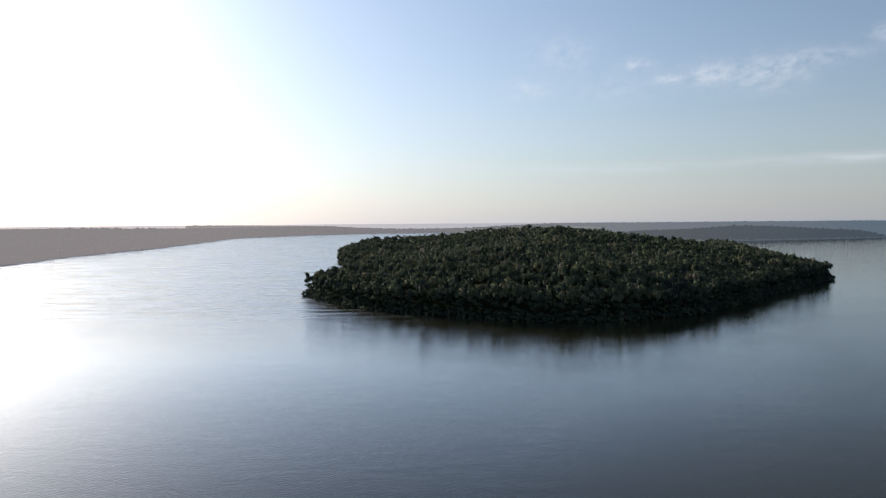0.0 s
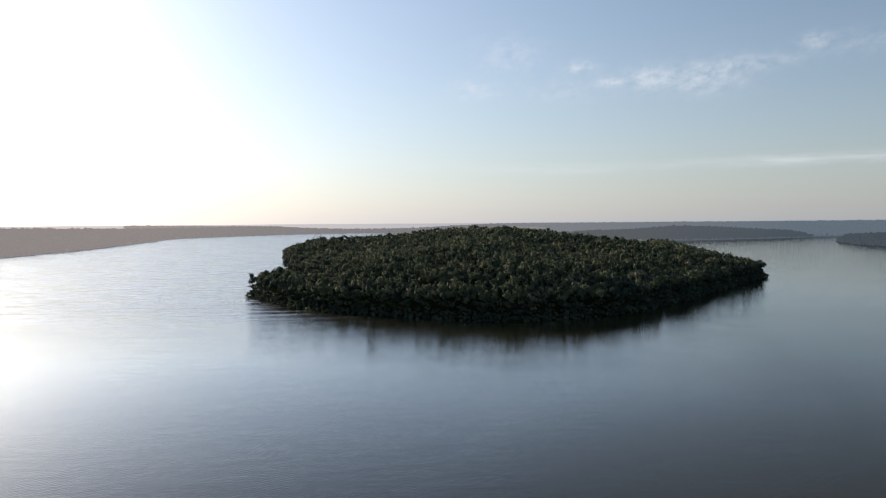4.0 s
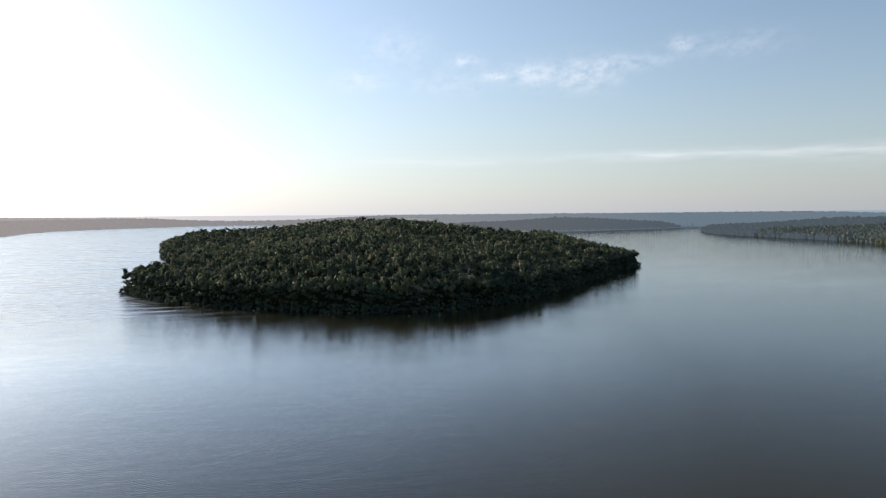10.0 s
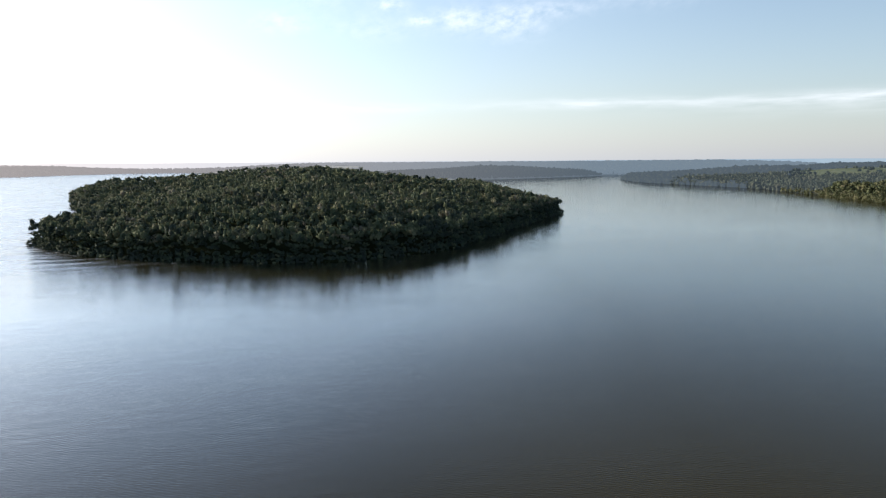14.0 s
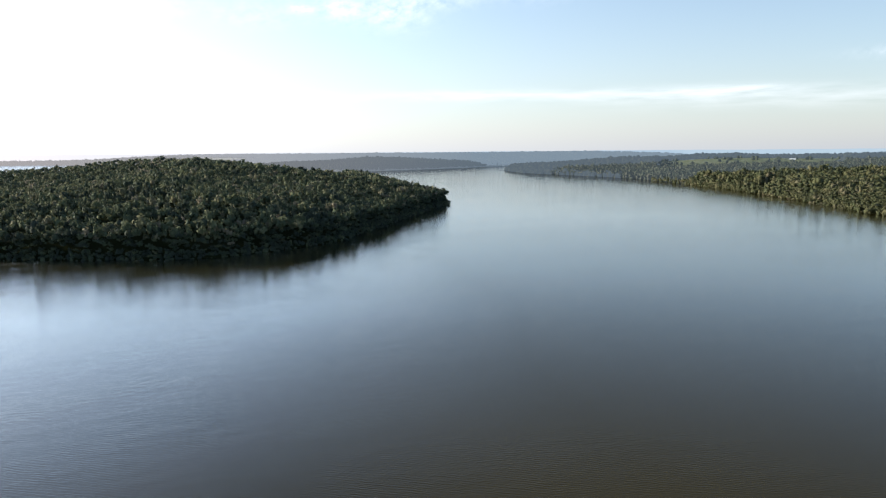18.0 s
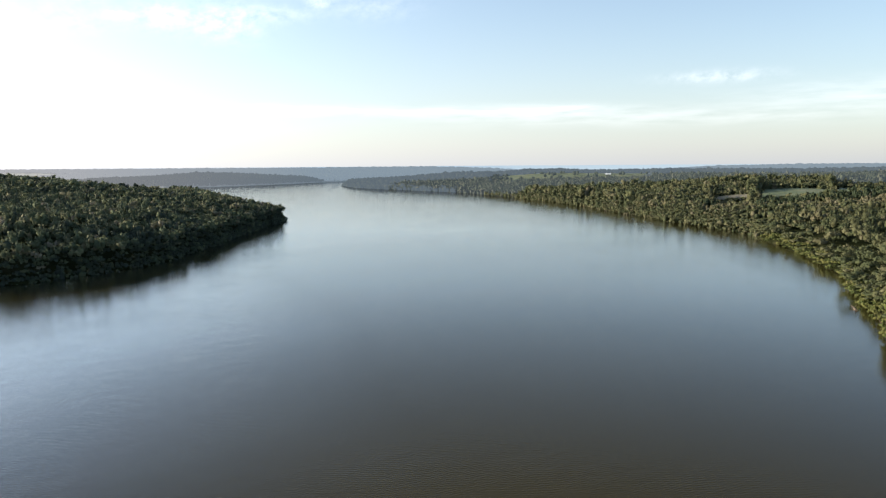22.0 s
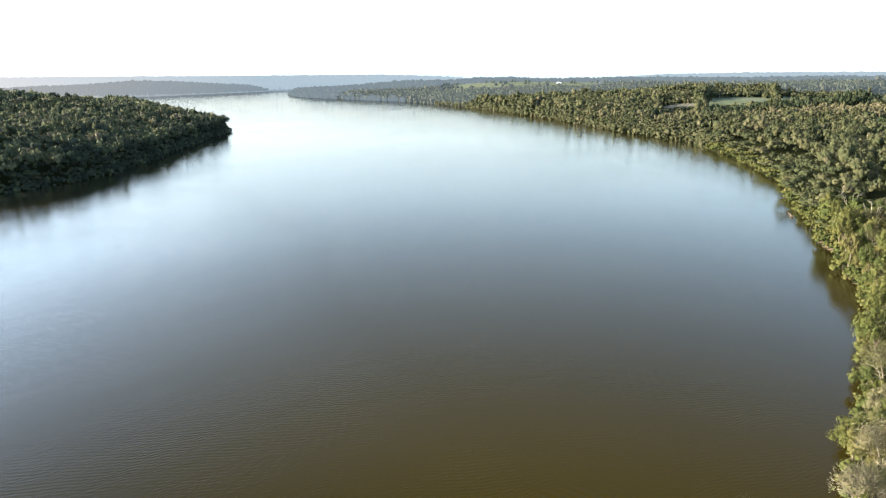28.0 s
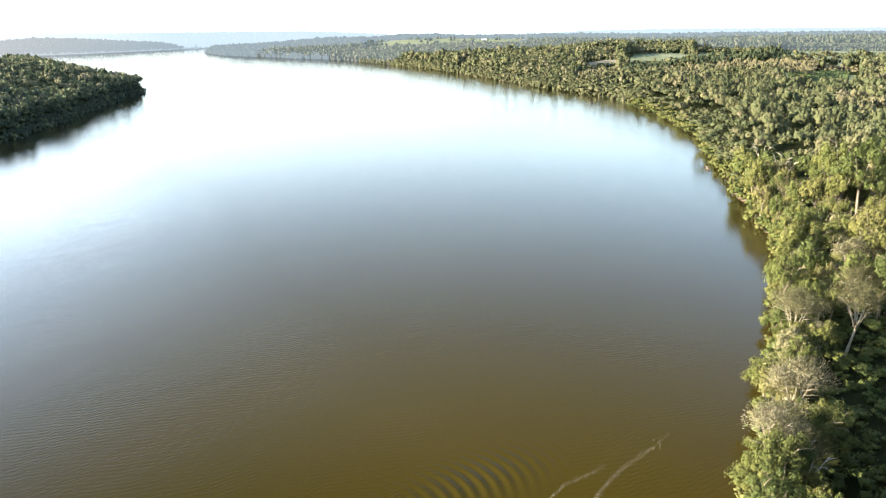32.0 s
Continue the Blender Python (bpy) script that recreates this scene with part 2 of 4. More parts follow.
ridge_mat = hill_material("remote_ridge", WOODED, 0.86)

water_mat, n = material("river_water")
p = place(n)
long_p = n.add("ShaderNodeMapping", ins={"Vector": p, "Rotation": (0, 0, radians(25)), "Scale": (0.6, 1.4, 1)}).outputs[0]
small = n.noise(long_p, 1.25, 3.0, 0.6)
swell = n.noise(long_p, 0.16, 4.0, 0.55)
patch = n.noise(n.add("ShaderNodeMapping", ins={"Vector": p, "Scale": (0.35, 1, 1)}).outputs[0], 0.010, 5.0, 0.65)
where = n.add("ShaderNodeSeparateXYZ", ins={0: p})
# the main channel runs west of the island: livelier water there
current = n.math("MULTIPLY", n.math("DIVIDE", n.math("SUBTRACT", 130.0, where.outputs[0]), 240.0, clamp=True),
                 n.math("DIVIDE", n.math("SUBTRACT", where.outputs[1], 260.0), 260.0, clamp=True))
calm = n.math("MULTIPLY", n.ramp(patch, [(0.36, (0.6,)), (0.62, (1.1,))]), n.math("MULTIPLY_ADD", current, 0.8, 0.85))
fine = n.noise(long_p, 3.4, 2.0, 0.6)
height = n.math("MULTIPLY", n.math("ADD", n.math("MULTIPLY_ADD", small, 0.030, n.math("MULTIPLY", fine, 0.018)), n.math("MULTIPLY", swell, 0.045)), calm)
# a train of waves close under the bank
sp = n.add("ShaderNodeSeparateXYZ", ins={0: p})
wx, wy = n.math("SUBTRACT", sp.outputs[0], 68.5), n.math("SUBTRACT", sp.outputs[1], 49.0)
along = n.math("ADD", n.math("MULTIPLY", wx, 0.93), n.math("MULTIPLY", wy, -0.37))
across = n.math("ADD", n.math("MULTIPLY", wx, 0.37), n.math("MULTIPLY", wy, 0.93))
bend = n.math("ADD", along, n.math("MULTIPLY", n.math("POWER", across, 2.0), 0.05))
fade = n.math("POWER", 2.718, n.math("MULTIPLY", n.math("ADD", n.math("POWER", n.math("DIVIDE", along, 10.0), 2.0),
              n.math("POWER", n.math("DIVIDE", across, 4.4), 2.0)), -1.0))
train = n.math("MULTIPLY", n.math("SINE", n.math("MULTIPLY", bend, 3.3)), fade)
height = n.math("ADD", height, n.math("MULTIPLY", train, 0.055))
# short ripples in patches, and streaks where the current boils up
sway = n.noise(p, 0.05, 3.0)
run = n.math("ADD", n.math("MULTIPLY", where.outputs[0], 0.62), n.math("MULTIPLY", where.outputs[1], 0.78))
cross_run = n.math("ADD", n.math("MULTIPLY", where.outputs[0], 0.30), n.math("MULTIPLY", where.outputs[1], 0.95))
crest = n.math("SINE", n.math("MULTIPLY_ADD", run, 6.8, n.math("MULTIPLY", sway, 24.0)))
crest2 = n.math("SINE", n.math("MULTIPLY_ADD", cross_run, 8.2, n.math("MULTIPLY", n.noise(p, 0.06, 3.0), -24.0)))
spots = n.ramp(n.noise(p, 0.05, 4.0, 0.6), [(0.40, (0.25,)), (0.66, (1.0,))])
spots2 = n.ramp(n.noise(long_p, 0.09, 4.0, 0.6), [(0.38, (0.15,)), (0.64, (1.0,))])
height = n.math("ADD", height, n.math("MULTIPLY", n.math("MULTIPLY", crest, spots), 0.0040))
height = n.math("ADD", height, n.math("MULTIPLY", n.math("MULTIPLY", crest2, spots2), 0.0033))
streak = n.noise(n.add("ShaderNodeMapping", ins={"Vector": p, "Rotation": (0, 0, radians(-12)), "Scale": (0.14, 1.0, 1)}).outputs[0], 0.10, 6.0, 0.72)
boil = n.math("MULTIPLY", n.ramp(streak, [(0.46, (0.0,)), (0.56, (1.0,))]), current)
height = n.math("ADD", height, n.math("MULTIPLY", n.math("MULTIPLY", streak, current), 0.7))
clouds = n.noise(p, 0.006, 4.0)
reach = n.math("SQRT", n.math("ADD", n.math("POWER", where.outputs[0], 2.0), n.math("POWER", where.outputs[1], 2.0)))
# lighter, browner water close under the near bank
near_bank = n.math("MULTIPLY", n.math("DIVIDE", n.math("SUBTRACT", where.outputs[0], 28.0), 45.0, clamp=True), n.math("DIVIDE", n.math("SUBTRACT", 260.0, reach), 160.0, clamp=True))
silt = n.mix(near_bank, n.ramp(clouds, [(0.3, (0.0195, 0.0156, 0.0040)), (0.7, (0.0240, 0.0192, 0.0055))]),
             n.ramp(clouds, [(0.3, (0.0268, 0.0204, 0.0036)), (0.7, (0.0326, 0.0246, 0.0050))]))
bump = n.add("ShaderNodeBump", ins={"Height": height, "Strength": 1.0, "Distance": 1.0}).outputs[0]
gloss = n.math("MULTIPLY", n.add("ShaderNodeFresnel", ins={"IOR": 1.33, "Normal": bump}).outputs[0], 2.0)
gloss = n.math("MINIMUM", n.math("SUBTRACT", gloss, 0.081, clamp=True), 0.65)
# reflection dimmed by place near the bank, as polarised sky light mirrors weakly
lean = n.math("MULTIPLY", n.math("DIVIDE", n.math("SUBTRACT", reach, 110.0), 150.0, clamp=True), 0.28)
shoreward = n.math("SUBTRACT", where.outputs[0], n.math("MULTIPLY", lean, where.outputs[1]))
dimmed = n.math("MULTIPLY", n.math("DIVIDE", n.math("ADD", shoreward, 5.0), 95.0, clamp=True), n.math("DIVIDE", n.math("SUBTRACT", 660.0, reach), 560.0, clamp=True))
gloss = n.math("MULTIPLY", gloss, n.math("MULTIPLY_ADD", dimmed, -0.55, 1.0))
body = n.add("ShaderNodeBsdfDiffuse", ins={"Color": silt, "Normal": bump})
mirror = n.add("ShaderNodeBsdfGlossy", ins={"Color": (0.945, 0.97, 1.0, 1.0), "Roughness": n.math("ADD", n.math("MULTIPLY_ADD", patch, 0.05, 0.02), n.math("MULTIPLY_ADD", boil, 0.26, n.math("MULTIPLY", current, 0.08))), "Normal": bump})
both = n.add("ShaderNodeMixShader", ins={0: gloss, 1: body.outputs[0], 2: mirror.outputs[0]})
n.add("ShaderNodeOutputMaterial", ins={"Surface": both.outputs[0]})


# ------------------------------------------------------------------ the plan of river and land
def smooth_outline(points, steps=4):
    """A closed curve through the corners."""
    a = np.array(points, float)
    k = len(a)
    out = []
    for i in range(k):
        p0, p1, p2, p3 = a[i - 1], a[i], a[(i + 1) % k], a[(i + 2) % k]
        for s in range(steps):
            t = s / steps
            out.append(0.5 * (2 * p1 + (p2 - p0) * t + (2 * p0 - 5 * p1 + 4 * p2 - p3) * t * t + (3 * p1 - p0 - 3 * p2 + p3) * t ** 3))
    return np.array(out)


ISLAND = smooth_outline([
    (-119, 606), (-95, 552), (-56, 494), (-11, 460), (40, 430), (83, 420), (118, 428), (140, 438), (180, 469), (250, 551), (326, 638),
    (395, 714), (412, 765), (430, 880), (500, 1080), (560, 1300), (640, 1600), (560, 1900), (300, 2000), (30, 1850),
    (-130, 1550), (-178, 1250), (-160, 1085), (-125, 940), (-96, 790), (-104, 680)])
MAINLAND = smooth_outline([
    (1313, 1970), (1160, 1650), (1128, 1372), (1092, 1150), (1010, 957), (952, 837), (892, 725), (826, 616), (790, 561), (722, 463), (675, 398),
    (645, 350), (623, 310), (588, 268), (550, 236), (517, 211), (467, 174), (395, 131), (342, 106), (309, 90), (275, 76), (200, 44), (146, 30), (104, 22), (60, 14), (0, -12), (-90, -60), (-240, -170), (-500, -420),
    (-900, -900), (-1500, -1800), (-2600, -3300), (-2600, -5600), (5600, -5600), (5600, 2600), (3400, 2350), (2000, 2170), (1500, 2060)], 3)
NORTHLAND = smooth_outline([
    (-701, 1109), (-737, 1332), (-758, 1594), (-775, 1934), (-869, 2600), (-945, 3300), (-745, 4000), (-330, 4700), (300, 4500),
    (640, 3000), (800, 2230), (1004, 2200), (1170, 2270), (1352, 2347), (1700, 2520), (2400, 2700), (3600, 2900), (5600, 3200),
    (5600, 5600), (-5600, 5600), (-5600, -3800), (-3600, -2600), (-2000, -1000), (-1150, -100), (-800, 600)], 3)


def inland(poly, x, y):
    """How far inside the outline each point lies (negative: out on the river)."""
    best = np.full(x.shape, 1e18)
    inside = np.zeros(x.shape, bool)
    for (ax, ay), (bx, by) in zip(poly, np.roll(poly, -1, 0)):
        ex, ey = bx - ax, by - ay
        t = np.clip(((x - ax) * ex + (y - ay) * ey) / (ex * ex + ey * ey + 1e-9), 0, 1)
        best = np.minimum(best, (x - ax - t * ex) ** 2 + (y - ay - t * ey) ** 2)
        if ay != by:
            cross = ((ay > y) != (by > y)) & (x < ex * (y - ay) / (by - ay) + ax)
            inside ^= cross
    return np.where(inside, 1, -1) * np.sqrt(best)


def ease(v):
    v = np.clip(v, 0, 1)
    return v * v * (3 - 2 * v)


def wave(x, y, size, seed):
    """Soft, even noise between -1 and 1."""
    r = np.random.RandomState(seed)
    out = 0
    for k in range(5):
        a, f = r.uniform(0, 6.28), r.uniform(0.6, 1.6) * 6.28 / size
        out = out + np.sin((x * math.cos(a) + y * math.sin(a)) * f + r.uniform(0, 6.28))
    return out / 2.6


# open fields: bearing from, to, distance from, to, and the lift of the slope that carries them
FIELDS = [(45.5, 58.0, 1830, 2330, 13.0), (66.1, 70.4, 1035, 1165, 5.0), (76.8, 84.8, 885, 1440, 2.0), (77.0, 81.3, 630, 850, 0.0), (63.1, 65.2, 1015, 1090, 3.0), (70.9, 76.4, 1060, 1260, 2.0)]
CLEARING = ((74.0, -3.0), (140.0, 9.0), 8.5)     # the shaded gap behind the outermost bank trees: its two ends and half-width


def in_clearing(x, y):
    """Distance to the middle line of the gap, in half-widths."""
    (ax, ay), (bx, by), wide = CLEARING
    t = np.clip(((x - ax) * (bx - ax) + (y - ay) * (by - ay)) / ((bx - ax) ** 2 + (by - ay) ** 2), 0, 1)
    return np.hypot(x - ax - t * (bx - ax), y - ay - t * (by - ay)) / wide


def in_field(x, y, margin=0.0):
    a, r = np.degrees(np.arctan2(x, y)), np.hypot(x, y)
    hit = np.zeros(np.shape(x), bool)
    for a0, a1, r0, r1, _ in FIELDS:
        wob, sway = wave(x, y, 260, 5) * 12 + wave(x, y, 60, 9) * 6, wave(x, y, 90, 8) * 0.3
        hit |= (a + sway > a0 - margin) & (a + sway < a1 + margin) & (r + wob > r0 - margin * 8) & (r + wob < r1)
    return hit


def by_field(x, y):
    """How high the growth stands for being close before or behind a field."""
    r = np.hypot(x, y)
    part_of = np.ones(np.shape(x))
    for d, low in ((-150, 0.65), (-90, 0.55), (-40, 0.42), (100, 0.55), (70, 0.32), (30, 0.28)):
        part_of = np.where(in_field(x * (1 + d / r), y * (1 + d / r)) & (r > 900), np.minimum(part_of, low), part_of)
    return part_of


def land(x, y):
    """Height of the ground, and how far inland, for arrays of points."""
    x, y = np.asarray(x, float), np.asarray(y, float)
    wig = wave(x, y, 34, 1) * 1.6 + wave(x, y, 120, 2) * 2.0
    si, sm, sn = inland(ISLAND, x, y) + wig, inland(MAINLAND, x, y) + wig * 0.7, inland(NORTHLAND, x, y) + wig
    hi = 1.0 + 9 * ease(si / 70) + 28 * ease((si - 15) / 330) + wave(x, y, 300, 3) * 2.0 * ease(si / 150)
    hi = hi + 10 * np.exp(-((x + 90) / 120) ** 2 - ((y - 1130) / 170) ** 2) * ease(si / 12)
    r = np.hypot(x, y)
    hm = 1.6 * ease(sm / 5) + 3.5 * ease(sm / 40) + 15 * ease(sm / 450) + 11 * ease((sm - 500) / 900) + wave(x, y, 520, 4) * 2.5 * ease(sm / 300)
    a = np.degrees(np.arctan2(x, y))
    for a0, a1, r0, r1, lift in FIELDS:
        hm = hm + lift * np.exp(-(((a - (a0 + a1) / 2) / (a1 - a0)) * 1.3) ** 2 - ((r - r1) / 420) ** 2)
    hm = hm - 11 * np.exp(-((a - 65.5) / 5.5) ** 2 - ((r - 890) / 120) ** 2)      # a shallow valley
    hn = 1.6 * ease(sn / 6) + 10 * ease(sn / 80) + 28 * ease(sn / 700) + wave(x, y, 800, 6) * 4 * ease(sn / 400)
    s = np.maximum(np.maximum(si, sm), sn)
    h = np.where(si >= s, hi, np.where(sm >= s, hm, hn))
    far = ease((r - 3300) / 1400) * ease(s / 700)
    h = h * (1 - far) + far * (43 + wave(x, y, 1500, 7) * 3)
    bed = np.where(r > 2300, np.maximum(-2.0, s * 0.03 - 0.2), np.maximum(-9.0, s - 5.0))
    return np.where(s > 0, np.where(s > 0, h, 0), bed), s, np.where(si >= s, 0, np.where(sm >= s, 1, 2))


def mesh_object(name, verts, faces, mats, index=None, smooth=False, tint=None, normals=None):
    """One mesh out of arrays; all faces have as many corners as the array is wide."""
    me = bpy.data.meshes.new(name)
    verts, faces = np.asarray(verts, np.float32), np.asarray(faces, np.int32)
    k = faces.shape[1]
    me.vertices.add(len(verts))
    me.vertices.foreach_set("co", verts.ravel())
    me.loops.add(faces.size)
    me.loops.foreach_set("vertex_index", faces.ravel())
    me.polygons.add(len(faces))
    me.polygons.foreach_set("loop_start", np.arange(0, faces.size, k, dtype=np.int32))
    me.polygons.foreach_set("use_smooth", np.full(len(faces), smooth))
    for m in mats:
        me.materials.append(m)
    if index is not None:
        me.polygons.foreach_set("material_index", np.asarray(index, np.int32))
    if tint is not None:
        me.attributes.new("tint", "FLOAT", "POINT").data.foreach_set("value", np.asarray(tint, np.float32))
    if normals is not None:
        me.attributes.new("custom_normal", "FLOAT_VECTOR", "POINT").data.foreach_set("vector", np.asarray(normals, np.float32).ravel())
    me.update(calc_edges=True)
    return new(name, me)


def rings(radii, spokes):
    """Points and quads of a round sheet about the camera's foot."""
    ang = np.radians(np.concatenate([np.linspace(-36, 94, spokes * 4 // 5, endpoint=False), np.linspace(94, 324, spokes - spokes * 4 // 5, endpoint=False)]))
    rr, aa = np.meshgrid(radii, ang, indexing="ij")
    i, j = np.meshgrid(np.arange(len(radii) - 1), np.arange(spokes), indexing="ij")
    a, b = i * spokes + j, i * spokes + (j + 1) % spokes
    quads = np.stack([a, b, b + spokes, a + spokes], -1).reshape(-1, 4)
    return (rr * np.sin(aa)).ravel(), (rr * np.cos(aa)).ravel(), quads


gx, gy, gq = rings(np.concatenate([[0.5], np.geomspace(12, 57, 12), np.geomspace(60, 1500, 250), np.geomspace(1530, 4960, 45)]), 440)
gz, gs, gk = land(gx, gy)
cx, cy = gx[gq].mean(1), gy[gq].mean(1)
cs, ck = gs[gq].mean(1), gk[gq[:, 0]]
cr, ca = np.hypot(cx, cy), np.degrees(np.arctan2(cx, cy))
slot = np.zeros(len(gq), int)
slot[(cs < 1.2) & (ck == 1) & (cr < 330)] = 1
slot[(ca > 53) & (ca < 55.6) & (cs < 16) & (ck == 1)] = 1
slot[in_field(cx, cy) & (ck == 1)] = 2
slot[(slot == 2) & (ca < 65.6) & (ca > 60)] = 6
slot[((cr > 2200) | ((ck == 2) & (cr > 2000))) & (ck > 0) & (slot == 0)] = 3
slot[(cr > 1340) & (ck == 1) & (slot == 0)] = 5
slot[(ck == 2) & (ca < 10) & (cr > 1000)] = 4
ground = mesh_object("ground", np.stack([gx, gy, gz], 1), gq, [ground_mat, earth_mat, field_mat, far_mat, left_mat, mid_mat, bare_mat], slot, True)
tagged(ground, "wooded river banks with open green fields behind", "ground", kind="structure")

wx_, wy_, wq = rings(np.concatenate([[0.01], np.geomspace(20, 4960, 40)]), 180)
water = mesh_object("water", np.stack([wx_, wy_, wx_ * 0], 1), wq, [water_mat], None, True)
tagged(water, "calm brown river water mirroring the sky", "river", kind="structure")


def ridge(name, r, a0, a1, base, rough, seed, mat, label):
    ang = np.radians(np.linspace(a0, a1, 400))
    x, y = r * np.sin(ang), r * np.cos(ang)
    top = base + rough * (wave(x, y, 1400, seed) * 0.7 + wave(x, y, 320, seed + 1) * 0.3) + wave(x, y, 60, seed + 2) * 0.5
    v = np.concatenate([np.stack([x, y, x * 0 - 2], 1), np.stack([x, y, top], 1), np.stack([x * 1.008, y * 1.008, x * 0 - 2], 1)])
    k = len(x)
    i = np.arange(k - 1)
    q = np.concatenate([np.stack([i, i + 1, i + 1 + k, i + k], 1), np.stack([i + k, i + 1 + k, i + 1 + 2 * k, i + 2 * k], 1)])
    return tagged(mesh_object(name, v, q, [mat], None, True), label, "hills", kind="structure")


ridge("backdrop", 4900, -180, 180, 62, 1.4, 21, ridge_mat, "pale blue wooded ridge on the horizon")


# ------------------------------------------------------------------ trees
def sphere_points(rng, k):
    v = rng.normal(size=(k, 3))
    return v / np.linalg.norm(v, axis=1, keepdims=True)


def core_quads(rng, c, rc, segs=5, fine=False, foot=False):
    """A lumpy closed dome of quads about c."""
    levels = [(-0.75, 0.55), (-0.15, 1.0), (0.55, 0.82), (0.95, 0.25)] if fine else [(-0.6, 0.75), (0.2, 1.0), (0.85, 0.35)]
    if foot:
        levels = [(-1.05, 0.8), (0.15, 1.0), (0.66, 0.78), (0.95, 0.2)]
    ang = np.arange(segs) * 2 * np.pi / segs + rng.uniform(0, 3)
    ring = [np.stack([np.cos(ang) * w_, np.sin(ang) * w_, ang * 0 + z_], 1) * rng.uniform(0.82, 1.15, (segs, 1)) * rc + c for z_, w_ in levels]
    out = []
    for a, b in zip(ring, ring[1:]):
        out += [(a[i], a[(i + 1) % segs], b[(i + 1) % segs], b[i]) for i in range(segs)]
    return out


def crown_arrays(seed, clumps, cards, size, core=0.86, flat=0.62, slim=0.62, spread=(0.26, 0.42), segs=5, brush=False, reach=(0.35, 0.82), fluff=0.18):
    """A crown of radius 1 about the origin: leaf clusters on uneven clumps, as the corners of quads."""
    rng = np.random.RandomState(seed)
    quads, centres = [], []
    for c in range(clumps):
        u = sphere_points(rng, 1)[0]
        if u[2] < -0.35:
            u[2] *= -0.6
        centres.append((u * rng.uniform(*reach) * np.array([1, 1, flat]), rng.uniform(*spread)))
    if clumps == 1:
        centres = [(np.zeros(3), 0.9)]
    normals = []
    for c, rc in centres:
        mine = []
        if core:
            mine += core_quads(rng, c, rc * core, segs, clumps > 8, clumps == 1)
        if cards:
            u = sphere_points(rng, cards)
            u[:, 2] = np.where(u[:, 2] < -0.3, -u[:, 2], u[:, 2])
            pos = c + u * rc * rng.uniform(0.72, 1.22, (cards, 1)) * np.array([1, 1, 0.85])
            nrm = u + sphere_points(rng, cards) * 0.45
            nrm /= np.linalg.norm(nrm, axis=1, keepdims=True)
            t = u + sphere_points(rng, cards) * 0.5 if brush else np.cross(nrm, sphere_points(rng, cards))
            if brush:
                nrm = np.cross(t, sphere_points(rng, cards))
                nrm /= np.linalg.norm(nrm, axis=1, keepdims=True)
            t /= np.linalg.norm(t, axis=1, keepdims=True)
            b = np.cross(nrm, t) * slim
            b *= np.where((np.cross(t, b) * u).sum(1, keepdims=True) < 0, -1, 1)
            s = size * rng.uniform(0.6, 1.35, (cards, 1))
            t, b = t * s, b * s
            mine += list(np.stack([pos - t, pos - b, pos + t, pos + b], 1))
        mine = np.array(mine)
        # leaves shade as the round clump that they cover
        out = (mine - c) / rc + mine * 0.5
        out += (mine.mean(1, keepdims=True) - mine) / rc * 0.5
        if cards:      # leaves lie every way, the dark inside stays smooth
            out[-cards:] += rng.normal(0, fluff, (cards, 1, 3))
        normals.append(out / (np.linalg.norm(out, axis=2, keepdims=True) + 1e-6))
        quads.append(mine)
    return np.concatenate([np.concatenate(quads), np.concatenate(normals)], 2)      # n, 4, place and normal


def scatter(rng, x0, x1, y0, y1, step):
    """An uneven even spread of points over a rectangle."""
    xs, ys = np.meshgrid(np.arange(x0, x1, step), np.arange(y0, y1, step * 0.87), indexing="ij")
    xs = xs + (np.arange(ys.shape[1]) % 2)[None] * step / 2
    return (xs + rng.uniform(-0.36, 0.36, xs.shape) * step).ravel(), (ys + rng.uniform(-0.36, 0.36, ys.shape) * step).ravel()


def wood(name, x, y, z, radius, tall, tint, kinds, mats, label, seed, index=0):
    """Many crowns as one mesh: centre of each crown at x, y, z, half as tall as `tall`."""
    rng = np.random.RandomState(seed)
    pick = rng.randint(0, len(kinds), len(x))
    turn = rng.uniform(0, 6.28, len(x))
    vs, ts, ns = [], [], []
    for k, q in enumerate(kinds):
        m = np.nonzero(pick == k)[0]
        if not len(m):
            continue
        flat_q, flat_n = q[..., :3].reshape(-1, 3), q[..., 3:].reshape(-1, 3)
        c, s = np.cos(turn[m])[:, None], np.sin(turn[m])[:, None]
        px = (flat_q[None, :, 0] * c - flat_q[None, :, 1] * s) * radius[m][:, None] + x[m][:, None]
        py = (flat_q[None, :, 0] * s + flat_q[None, :, 1] * c) * radius[m][:, None] + y[m][:, None]
        pz = flat_q[None, :, 2] * tall[m][:, None] + z[m][:, None]
        vs.append(np.stack([px, py, pz], -1).reshape(-1, 3))
        slope = (radius[m] / tall[m])[:, None]
        ns.append(np.stack([flat_n[None, :, 0] * c - flat_n[None, :, 1] * s, flat_n[None, :, 0] * s + flat_n[None, :, 1] * c,
                            flat_n[None, :, 2] * slope], -1).reshape(-1, 3))
        ts.append(np.repeat(tint[m], len(flat_q)))
    v = np.concatenate(vs)
    ob = mesh_object(name, v, np.arange(len(v)).reshape(-1, 4), mats, None, True, np.concatenate(ts), np.concatenate(ns))
    return tagged(ob, label, "woods", kind="stuff")


LOD1 = [crown_arrays(120 + i, 8, 15, 0.085, core=0.66, flat=0.75, spread=(0.24, 0.44), segs=4, reach=(0.3, 0.85)) for i in range(8)]
LOD2 = [crown_arrays(100 + i, 7, 6, 0.11, core=0.68, flat=0.6, spread=(0.20, 0.38), segs=4) for i in range(10)]
